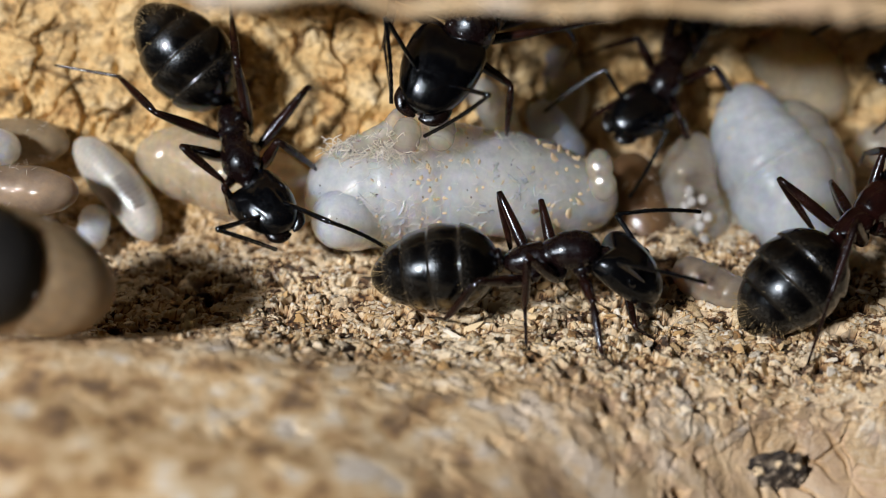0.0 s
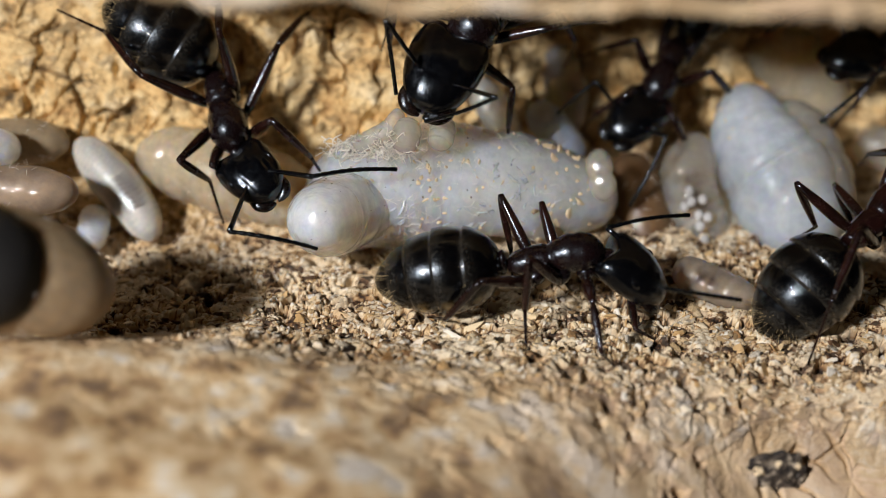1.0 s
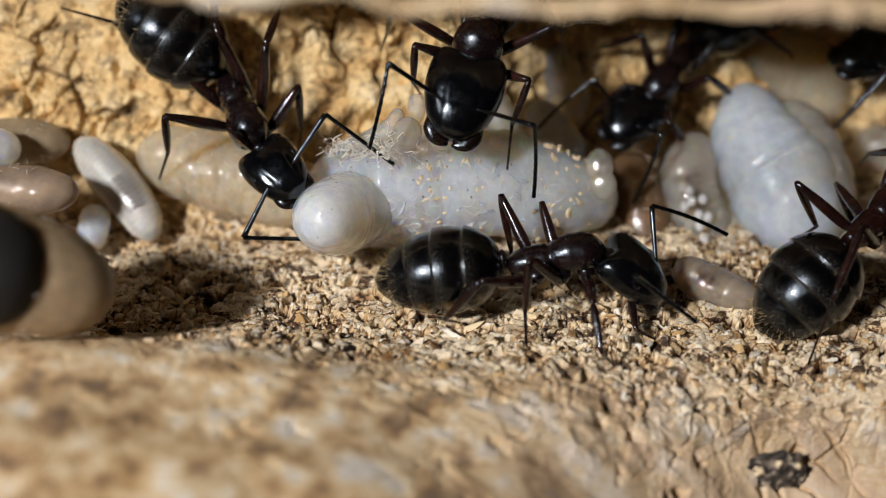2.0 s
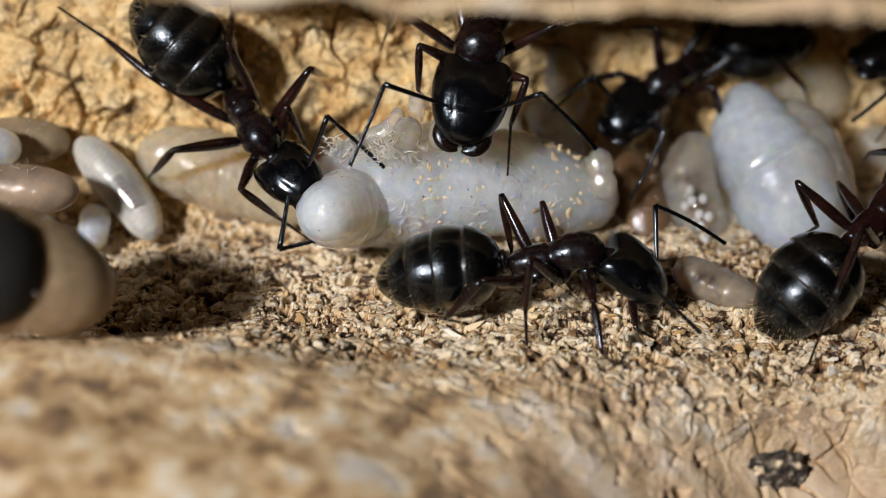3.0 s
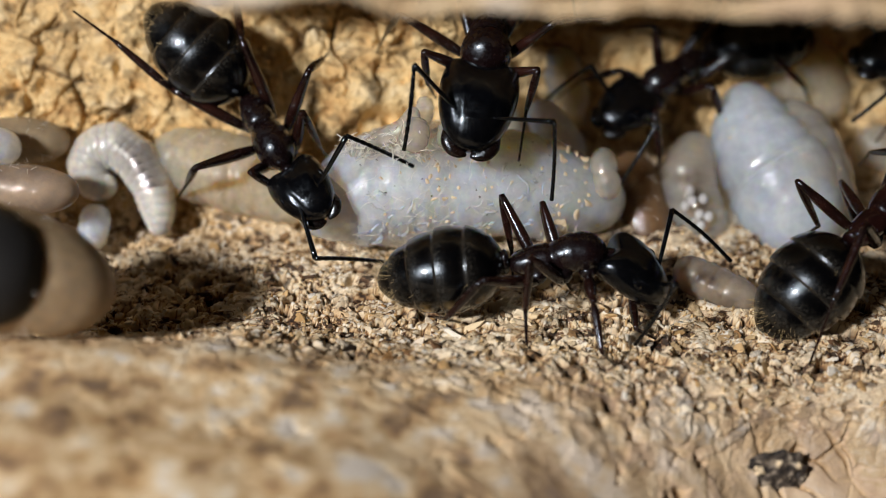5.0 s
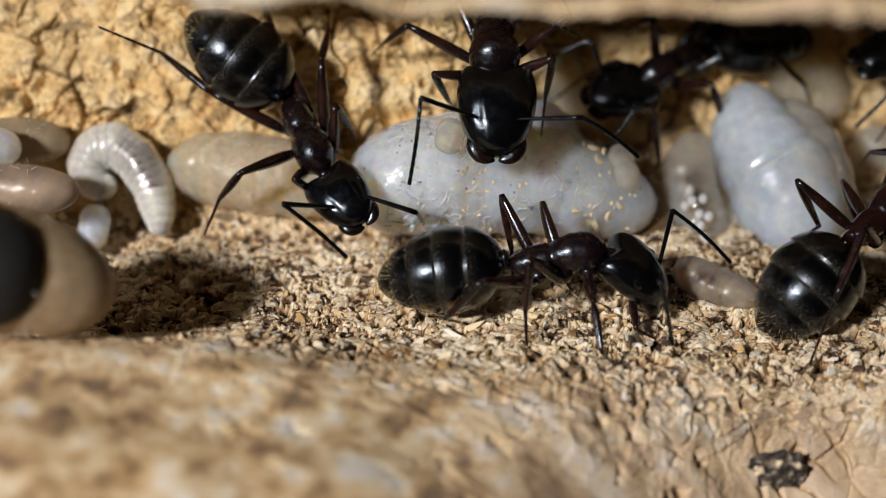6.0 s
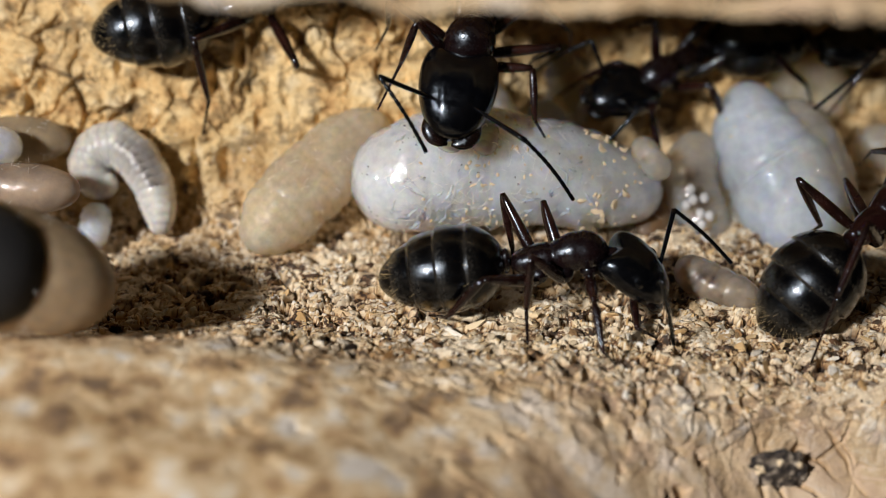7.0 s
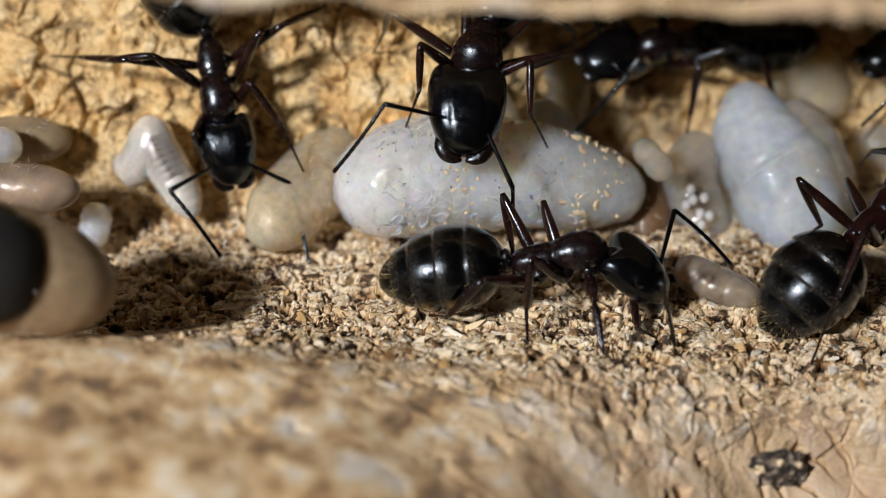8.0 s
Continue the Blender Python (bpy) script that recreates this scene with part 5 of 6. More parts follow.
        (3.5, -1.74, 1.58, 0.14), (4, -4.20, 1.09, 0.60), (4.5, -2.10, 2.39, 6.15), (5.8, -0.32, 1.96, 1.65), (6, -0.69, 2.85, 0.98),
        (6.5, -1.78, 2.64, 5.87)]))},
        span=(0, 6.72))
    animate(
        second_wall_ant, beats(0, 8),
        track([(0, -11.62, 13.13, 19.48), (7.05, -11.62, 13.13, 19.48), (7.2, -11.41, 6.84, 8.61), (7.5, -11.56, 7.03, 8.92), (7.8, -11.92, 7.08, 8.99),
        (8, -9.13, 6.13, 7.47)]),
        track([(0, -11.71, 11.31, 16.73), (7.05, -11.71, 11.31, 16.73), (7.2, -12.37, 5.18, 5.95), (7.5, -12.58, 5.51, 6.48), (7.8, -12.19, 5.58, 6.59),
        (8, -8.59, 4.59, 5.00)]),
        track([(0, -11.82, 9.81, 14.33), (7.05, -11.82, 9.81, 14.33), (7.2, -12.55, 3.70, 3.59), (7.5, -11.02, 4.23, 4.42), (7.8, -12.28, 4.56, 4.96),
        (8, -8.05, 3.04, 2.52)]),
        track([(0, -10.43, 14.93, 23.20), (7.05, -10.43, 14.93, 23.20), (7.2, -9.85, 9.46, 12.80), (7.5, -10.21, 9.65, 13.11), (7.8, -11.83, 9.75, 13.26),
        (8, -11.83, 8.46, 11.20)]),
        wall_up,
        joints={(0, 1): (track([(7.2, -10.32, 4.68, 7.16), (7.5, -10.07, 5.11, 6.27), (7.8, -10.54, 5.10, 8.03), (8, -7.38, 4.23, 6.78)]),
                track([(7.2, -10.99, 5.04, 5.22), (7.5, -9.41, 7.05, 5.91), (7.8, -10.63, 6.34, 6.36), (8, -6.31, 4.28, 4.99)]),
                track([(7.2, -11.84, 5.94, 3.55), (7.5, -9.06, 9.06, 5.48), (7.8, -11.20, 7.84, 5.04), (8, -5.44, 3.47, 3.29)])),
                (1, 1): (track([(7.2, -9.07, 4.68, 7.64), (7.5, -8.83, 5.47, 6.79), (7.8, -8.92, 5.44, 8.06), (8, -6.96, 4.97, 8.44)]),
                track([(7.2, -9.23, 6.09, 6.26), (7.5, -9.09, 6.99, 5.56), (7.8, -9.53, 7.03, 7.06), (8, -6.80, 6.89, 7.96)]),
                track([(7.2, -9.41, 7.65, 5.24), (7.5, -9.34, 8.57, 4.58), (7.8, -9.76, 8.67, 6.20), (8, -6.89, 8.76, 7.99)])),
                (2, 1): (track([(7.2, -8.53, 5.35, 8.67), (7.5, -9.08, 5.26, 9.39), (7.8, -9.86, 6.26, 10.75), (8, -6.07, 5.44, 8.59)]),
                track([(7.2, -8.20, 7.81, 7.92), (7.5, -8.88, 7.73, 8.61), (7.8, -9.15, 8.70, 10.17), (8, -5.00, 7.79, 8.28)]),
                track([(7.2, -7.65, 10.15, 7.45), (7.5, -8.34, 10.08, 8.18), (7.8, -8.74, 11.10, 10.04), (8, -4.60, 10.15, 7.75)])),
                (0, -1): (track([(7.2, -12.92, 4.37, 7.50), (7.5, -12.91, 4.75, 8.11), (7.8, -13.23, 4.63, 7.82), (8, -9.48, 3.21, 5.07)]),
                track([(7.2, -13.46, 5.05, 5.61), (7.5, -13.41, 5.66, 6.31), (7.8, -13.58, 5.53, 5.98), (8, -9.52, 4.53, 3.47)]),
                track([(7.2, -14.08, 6.18, 3.98), (7.5, -13.74, 6.75, 4.57), (7.8, -14.05, 6.72, 4.34), (8, -9.42, 5.98, 1.97)])),
                (1, -1): (track([(7.2, -13.70, 4.05, 7.92), (7.5, -14.13, 4.77, 8.94), (7.8, -13.67, 4.84, 9.39), (8, -10.87, 4.20, 7.85)]),
                track([(7.2, -14.63, 5.25, 6.65), (7.5, -15.06, 5.85, 7.57), (7.8, -14.81, 5.94, 8.20), (8, -12.75, 4.68, 7.46)]),
                track([(7.2, -15.93, 6.25, 5.76), (7.5, -15.99, 6.76, 6.23), (7.8, -16.06, 7.01, 7.30), (8, -13.89, 6.06, 6.92)])),
                (2, -1): (track([(7.2, -12.42, 5.09, 10.32), (7.5, -12.85, 5.19, 10.56), (7.8, -13.15, 5.47, 10.79), (8, -11.85, 4.28, 7.63)]),
                track([(7.2, -13.98, 7.10, 9.79), (7.5, -14.51, 7.00, 9.71), (7.8, -14.69, 7.54, 10.41), (8, -13.99, 5.66, 7.15)]),
                track([(7.2, -15.36, 9.10, 9.51), (7.5, -15.87, 9.03, 9.57), (7.8, -15.88, 9.67, 10.33), (8, -15.70, 7.29, 6.51)]))},
        feelers={-1: (track([(7.2, -14.37, 2.36, 5.56), (7.5, -13.24, 2.30, 5.35), (7.8, -14.34, 2.75, 5.84), (8, -10.28, 1.66, 3.50)]),
                track([(7.2, -16.81, 3.31, 3.87), (7.5, -11.25, 3.60, 3.32), (7.8, -13.51, 3.38, 2.90), (8, -8.41, 0.60, 1.23)])),
                1: (track([(7.2, -9.89, 4.09, 4.32), (7.5, -9.15, 4.35, 6.19), (7.8, -9.89, 3.59, 6.26), (8, -5.84, 3.05, 2.97)]),
                track([(7.2, -9.03, 2.70, 1.66), (7.5, -8.76, 4.76, 3.12), (7.8, -9.81, 6.56, 5.34), (8, -5.21, 1.44, 0.37)]))},
        span=(7.18, 8))
    animate(
        big_headed_ant, beats(0, 8),
        track([(0, 2.22, 6.94, 8.95), (0.5, 2.20, 6.94, 8.96), (1, 2.32, 6.94, 8.95), (1.5, 1.75, 6.63, 8.46), (3, 1.54, 6.65, 8.49),
        (3.5, 1.65, 6.54, 8.31), (4, 1.72, 6.54, 8.31), (4.5, 1.72, 6.54, 8.31), (5.8, 1.91, 6.51, 8.27), (6, 1.83, 6.50, 8.25),
        (6.5, 1.65, 6.36, 8.03), (7, 1.39, 6.73, 8.61), (7.2, 1.50, 6.40, 8.09), (7.5, 1.55, 6.40, 8.09), (7.8, 1.53, 6.33, 7.97),
        (8, 1.66, 6.36, 8.03)]),
        track([(0, 0.23, 3.98, 8.36), (0.5, 0.33, 4.02, 8.44), (1, 0.33, 3.98, 8.36), (1.5, 0.97, 3.71, 7.93), (3, 1.22, 3.51, 7.61),
        (3.5, 1.22, 3.45, 7.52), (4, 1.22, 3.45, 7.52), (4.5, 1.22, 3.45, 7.52), (5.8, 1.82, 3.37, 7.39), (6, 1.99, 3.34, 7.35),
        (6.5, 0.63, 3.54, 7.67), (7, 0.63, 3.61, 7.78), (7.2, 0.63, 3.51, 7.61), (7.5, 0.71, 3.51, 7.61), (7.8, 0.83, 3.36, 7.38),
        (8, 0.88, 3.36, 7.38)]),
        track([(0, -0.97, 1.58, 6.60), (0.5, -0.56, 1.69, 6.78), (1, -0.72, 1.71, 6.81), (1.5, 0.03, 1.07, 5.79), (3, 0.53, 0.81, 5.37),
        (3.5, 0.46, 0.76, 5.30), (4, 0.53, 0.80, 5.36), (4.5, 0.53, 0.80, 5.36), (5.8, 1.44, 0.76, 5.28), (6, 1.94, 0.69, 5.19),
        (6.5, -0.51, 1.02, 5.71), (7, 0.16, 0.96, 5.61), (7.2, 0.53, 0.83, 5.40), (7.5, 0.39, 0.78, 5.33), (7.8, 0.53, 0.61, 5.04),
        (8, 0.69, 0.58, 5.00)]),
        track([(0, 2.75, 11.37, 8.88), (8, 2.75, 11.12, 8.48)]),
        (0, -0.95, 0.3), face=(0, -0.8, 0.6),
        joints={(0, 1): (track([(0, 2.61, 4.26, 6.70), (0.5, 2.61, 4.23, 6.70), (1, 2.66, 4.23, 6.65), (1.5, 3.18, 3.06, 7.44), (3, 3.05, 2.56, 7.66),
        (3.5, 3.15, 2.61, 7.68), (4, 3.15, 2.65, 7.75), (4.5, 3.15, 2.65, 7.75), (5.8, 3.93, 3.06, 8.24), (6, 4.01, 3.04, 8.30),
        (6.5, 3.18, 4.10, 7.27), (7, 3.31, 3.98, 7.44), (7.2, 3.24, 4.16, 7.35), (7.5, 3.30, 4.16, 7.40), (7.8, 3.12, 3.45, 7.89),
        (8, 3.18, 3.53, 7.97)]),
                track([(0, 2.50, 4.28, 4.76), (0.5, 2.54, 4.44, 4.76), (1, 2.55, 4.51, 4.72), (1.5, 2.63, 3.11, 5.57), (3, 2.52, 2.67, 5.79),
        (3.5, 2.60, 2.63, 5.81), (4, 2.71, 3.04, 5.89), (4.5, 2.71, 3.04, 5.89), (5.8, 3.78, 3.62, 6.38), (6, 3.85, 3.65, 6.46),
        (6.5, 3.57, 4.01, 5.36), (7, 3.41, 3.12, 5.69), (7.2, 3.43, 4.03, 5.41), (7.5, 3.44, 3.54, 5.55), (7.8, 3.10, 3.04, 5.99),
        (8, 3.19, 2.67, 6.22)]),
                track([(0, 2.50, 3.93, 2.79), (0.5, 2.55, 4.13, 2.78), (1, 2.55, 4.19, 2.75), (1.5, 2.44, 2.90, 3.59), (3, 2.44, 2.35, 3.81),
        (3.5, 2.47, 2.30, 3.84), (4, 2.43, 2.11, 4.14), (4.5, 2.43, 2.11, 4.14), (5.8, 3.65, 4.16, 4.46), (6, 3.79, 4.07, 4.50),
        (6.5, 4.21, 4.92, 3.70), (7, 4.19, 3.96, 4.06), (7.2, 4.19, 4.68, 3.69), (7.5, 4.19, 4.26, 3.84), (7.8, 3.92, 3.81, 4.33),
        (8, 3.96, 3.28, 4.47)])),
                (0, -1): (track([(0, -1.76, 4.63, 9.73), (0.5, -1.76, 4.66, 9.72), (1, -1.77, 4.92, 9.62), (1.5, -1.06, 3.17, 8.77), (3, -0.87, 3.37, 8.65),
        (3.5, -0.68, 3.27, 8.77), (4, -0.68, 3.26, 8.77), (4.5, -0.64, 3.29, 8.83), (5.8, -0.65, 3.38, 7.70), (6, -0.35, 3.04, 7.67),
        (6.5, -1.06, 2.91, 8.87), (7, -0.98, 3.61, 9.41), (7.2, -0.97, 3.23, 9.17), (7.5, -0.92, 3.23, 9.14), (7.8, -0.98, 3.04, 8.72),
        (8, -0.86, 3.08, 8.77)]),
                track([(0, -2.22, 5.24, 7.93), (0.5, -2.00, 5.44, 7.94), (1, -2.01, 5.68, 7.85), (1.5, -1.19, 4.08, 7.06), (3, -0.93, 3.68, 6.73),
        (3.5, -0.81, 3.93, 6.94), (4, -0.84, 3.87, 6.93), (4.5, -0.75, 4.05, 7.03), (5.8, -0.29, 4.51, 6.16), (6, 0.20, 4.07, 6.11),
        (6.5, -0.72, 4.26, 7.51), (7, -1.61, 4.02, 7.61), (7.2, -1.14, 3.70, 7.28), (7.5, -1.27, 3.95, 7.36), (7.8, -1.14, 3.33, 6.79),
        (8, -0.92, 3.26, 6.83)]),
                track([(0, -2.05, 5.56, 5.97), (0.5, -1.88, 5.77, 5.97), (1, -1.90, 6.41, 5.98), (1.5, -0.85, 5.47, 5.66), (3, -0.62, 5.28, 5.55),
        (3.5, -0.57, 5.51, 5.74), (4, -0.51, 5.52, 5.85), (4.5, -0.49, 5.53, 5.72), (5.8, 0.07, 6.08, 4.98), (6, 0.53, 5.68, 4.97),
        (6.5, -0.49, 5.76, 6.21), (7, -2.51, 3.73, 5.85), (7.2, -1.67, 4.74, 5.66), (7.5, -1.93, 4.40, 5.53), (7.8, -1.31, 4.41, 5.12),
        (8, -1.48, 3.86, 5.01)])),
                (1, -1): (track([(0, -1.84, 4.46, 10.15), (1.5, -1.85, 4.58, 9.66), (4.5, -1.77, 5.67, 9.19), (5.8, -1.41, 5.47, 8.68), (6, -1.33, 5.44, 8.59),
        (6.5, -1.93, 4.48, 9.70), (7, -2.02, 4.77, 9.86), (7.5, -2.27, 5.61, 9.18), (8, -2.04, 5.55, 9.07)]),
                track([(0, -1.99, 5.59, 8.63), (1.5, -2.10, 5.76, 8.19), (4.5, -2.19, 6.99, 7.88), (5.8, -2.29, 6.60, 7.43), (6, -2.29, 6.60, 7.43),
        (6.5, -2.13, 5.67, 8.23), (7, -2.13, 5.89, 8.33), (7.5, -2.40, 6.78, 7.69), (8, -2.37, 6.80, 7.68)]),
                track([(0, -2.43, 6.60, 7.08), (1.5, -2.46, 7.07, 6.87), (4.5, -2.60, 8.14, 6.43), (5.8, -2.90, 8.01, 6.31), (6, -2.90, 8.01, 6.31),
        (6.5, -2.63, 6.94, 6.90), (7, -2.72, 6.98, 6.88), (7.5, -2.98, 7.95, 6.31), (8, -2.88, 8.02, 6.32)])),
                (1, 1): (track([(0, 4.23, 5.51, 8.44), (1.5, 4.13, 4.39, 9.01), (4.5, 4.10, 4.10, 9.13), (5.8, 4.13, 3.87, 9.56), (6.5, 4.19, 5.02, 7.94),
        (7, 4.39, 5.07, 7.85), (7.5, 4.37, 4.88, 7.62), (8, 4.55, 4.88, 7.65)]),
                track([(0, 5.62, 6.78, 8.17), (1.5, 5.01, 5.99, 8.48), (4.5, 4.98, 5.73, 8.68), (5.8, 4.95, 5.48, 8.95), (6.5, 3.52, 6.48, 6.94),
        (7, 3.52, 6.39, 6.78), (7.5, 3.48, 6.20, 6.57), (8, 3.47, 6.00, 6.56)]),
                track([(0, 6.89, 8.12, 7.74), (1.5, 6.40, 7.23, 8.08), (4.5, 6.35, 6.97, 8.28), (5.8, 6.31, 6.68, 8.39), (6.5, 3.14, 7.51, 5.39),
        (7, 3.22, 7.80, 5.55), (7.5, 3.14, 7.47, 5.20), (8, 3.13, 7.11, 5.06)]))},
        feelers={1: (track([(0, 1.60, -0.05, 8.26), (0.5, 0.81, -0.46, 8.39), (1, 1.83, -0.05, 8.17), (1.5, 2.89, -0.16, 6.61), (3, 3.42, 0.40, 8.09),
        (3.5, 3.56, 0.22, 7.54), (4, 3.58, 0.02, 7.21), (4.5, 3.53, -0.12, 6.76), (5.8, 4.30, 0.29, 7.89), (6, 4.87, 0.34, 7.20),
        (6.5, 2.39, -0.39, 6.49), (7, 2.85, -0.11, 6.49), (7.2, 3.28, 0.21, 7.57), (7.5, 3.30, 0.02, 7.07), (7.8, 3.18, 0.40, 5.03),
        (8, 2.47, 0.16, 4.48)]),
                track([(0, -0.65, 0.76, 6.29), (0.5, -1.30, 0.70, 6.44), (1, -0.61, 1.15, 6.68), (1.5, 2.21, 0.09, 3.59), (3, 5.47, 0.68, 5.79),
        (3.5, 5.23, 0.38, 4.94), (4, 4.97, 0.06, 4.44), (4.5, 4.55, -0.30, 3.84), (5.8, 2.88, 0.33, 5.14), (6, 7.11, 1.14, 5.22),
        (6.5, 1.17, -0.19, 3.65), (7, 4.68, 0.10, 3.99), (7.2, 5.55, 0.29, 5.46), (7.5, 5.81, -0.39, 5.30), (7.8, 4.42, 0.63, 2.20),
        (8, 2.42, 1.25, 1.58)])),
                -1: (track([(0, -1.98, 1.79, 10.36), (0.5, -1.91, 1.68, 10.32), (1, -1.97, 1.64, 10.32), (1.5, -1.75, 1.21, 9.26), (3, -2.06, 1.24, 8.06),
        (3.5, -1.26, 1.16, 8.99), (4, -1.62, 1.34, 8.68), (4.5, -1.05, 1.22, 9.13), (5.8, -0.82, 0.83, 8.36), (6, -0.78, 0.55, 7.86),
        (6.5, -2.53, 0.53, 8.44), (7, -2.25, 0.86, 8.48), (7.2, -2.44, 0.64, 6.24), (7.5, -2.22, 0.61, 8.00), (7.8, -2.13, 0.68, 5.41),
        (8, -2.07, 0.56, 7.58)]),
                track([(0, -1.82, 1.38, 7.29), (0.5, -1.70, 2.12, 7.26), (1, -1.68, 2.20, 7.29), (1.5, -2.24, 0.58, 6.27), (3, -3.28, -0.20, 5.60),
        (3.5, -3.10, 0.90, 6.51), (4, -2.97, 1.00, 5.91), (4.5, -2.18, 0.38, 6.37), (5.8, -0.09, 0.54, 5.36), (6, -1.20, -0.40, 4.94),
        (6.5, -3.11, 2.08, 5.82), (7, -0.61, -0.36, 6.15), (7.2, -1.81, -0.29, 3.35), (7.5, -3.90, 1.01, 5.43), (7.8, -3.18, -0.27, 2.65),
        (8, -3.93, 0.08, 5.14)]))})
    animate(
        resting_ant, beats(0, 8, 0.5),
        track([(0, 2.38, -1.60, 2.50), (0.6, 2.38, -1.60, 2.50), (1, 2.50, -1.60, 2.41), (4, 2.54, -1.60, 2.41), (4.5, 2.60, -1.60, 2.41),
        (8, 2.60, -1.60, 2.41)]),
        track([(0, 5.53, -1.60, 2.88), (0.6, 5.53, -1.60, 2.88), (1, 5.66, -1.60, 2.79), (8, 5.70, -1.60, 2.79)]),
        track([(0, 7.85, -2.20, 1.13), (0.6, 7.85, -2.20, 1.13), (1, 8.02, -2.20, 1.06), (8, 8.09, -2.20, 1.01)]),
        track([(0, -2.29, -1.40, 1.65), (0.6, -2.29, -1.40, 1.65), (1, -2.21, -1.40, 1.45), (4, -2.17, -1.40, 1.45), (4.5, -2.09, -1.40, 1.45),
        (8, -2.09, -1.40, 1.45)]),
        (0, -0.1, 1),
        joints={(2, -1): (track([(0, 1.31, -3.66, 3.02)]), track([(0, 0.11, -3.35, 1.22)]), track([(0, -0.50, -1.76, 0.20)])),
                (1, -1): (track([(0, 2.97, -3.09, 3.59)]), track([(0, 2.88, -3.25, 1.52)]), track([(0, 2.89, -4.95, 0.20)])),
                (0, -1): (track([(0, 5.08, -4.23, 2.53)]), track([(0, 5.31, -5.55, 1.37)]), track([(0, 5.99, -4.79, 0.20)])),
                (2, 1): (track([(0, 2.12, 0.56, 4.00)]), track([(0, 2.54, 0.17, 1.90)]), track([(0, 2.69, 0.79, 0.00)])),
                (1, 1): (track([(0, 3.62, 0.50, 3.73)]), track([(0, 4.07, 0.48, 1.70)]), track([(0, 4.31, 1.58, 0.00)])),
                (0, 1): (track([(0, 6.81, -1.67, 1.06)]), track([(0, 6.78, -3.42, 0.84)]), track([(0, 7.76, -3.01, 0.00)]))},
        tips={1: track([(0, 9.24, -0.60, 3.97), (0.6, 9.24, -0.60, 3.97), (1, 8.85, -0.60, 3.83), (1.5, 10.32, -0.60, 3.07), (2.8, 10.24, -0.60, 2.88),
        (3.5, 10.26, -0.60, 1.91), (4.5, 10.55, -0.60, 1.86), (8, 10.53, -0.60, 1.67)]),
              -1: track([(0, 8.87, -4.00, 3.18), (0.6, 9.79, -4.00, 3.40), (1, 10.14, -4.00, 2.48), (1.5, 8.64, -4.00, 1.78), (3.5, 8.97, -4.00, 0.87),
        (4.5, 6.21, -4.00, 0.58), (4.7, 6.21, -4.00, 0.58), (5.8, 7.98, -4.00, 0.58), (8, 8.03, -4.00, 0.53)])},
        elbows={1: track([(0, 6.83, -0.60, 3.83), (1, 6.66, -0.60, 3.97), (1.5, 7.40, -0.60, 3.83), (8, 7.73, -0.60, 3.48)]), -1: track([(0, 7.45, -4.50, 4.18), (1.5, 7.49, -4.50, 2.83), (8, 7.51, -4.50, 2.60)])})
    animate(
        edge_ant, beats(0, 8, 0.5),
        track([(0, 14.00, -1.20, 3.01), (0.4, 14.26, -1.20, 2.92), (1, 14.47, -1.20, 2.87), (8, 14.49, -1.20, 2.96)]),
        track([(0, 16.83, 1.20, 3.98), (0.4, 17.08, 1.20, 3.98), (1, 17.29, 1.20, 3.93), (8, 17.37, 1.20, 3.86)]),
        track([(0, 18.19, 1.00, 4.09), (8, 18.82, 1.00, 4.09)]),
        track([(0, 10.85, -2.60, 0.17), (0.4, 11.21, -2.60, 0.05), (1, 11.49, -2.60, -0.08), (3.5, 11.53, -2.60, -0.08), (8, 11.55, -2.60, -0.20)]),
        (0, -0.2, 1),
        feet={(2, -1): track([(0, 12.65, -4.50, 0.10), (8, 12.73, -4.50, 0.10)]), (2, 1): track([(0, 13.35, 2.76, 0.30), (8, 13.53, 2.76, 0.30)]), (1, 1): track([(0, 16.29, 3.52, 0.09), (8, 16.74, 3.52, 0.09)]), (1, -1): track([(0, 16.25, -3.68, 0.10), (8, 16.44, -3.68, 0.10)])},
        knees={(2, -1): track([(0, 13.16, -4.00, 5.82), (8, 13.45, -4.00, 5.71)]), (2, 1): track([(0, 12.93, 1.00, 3.62), (8, 13.24, 1.00, 3.62)])})
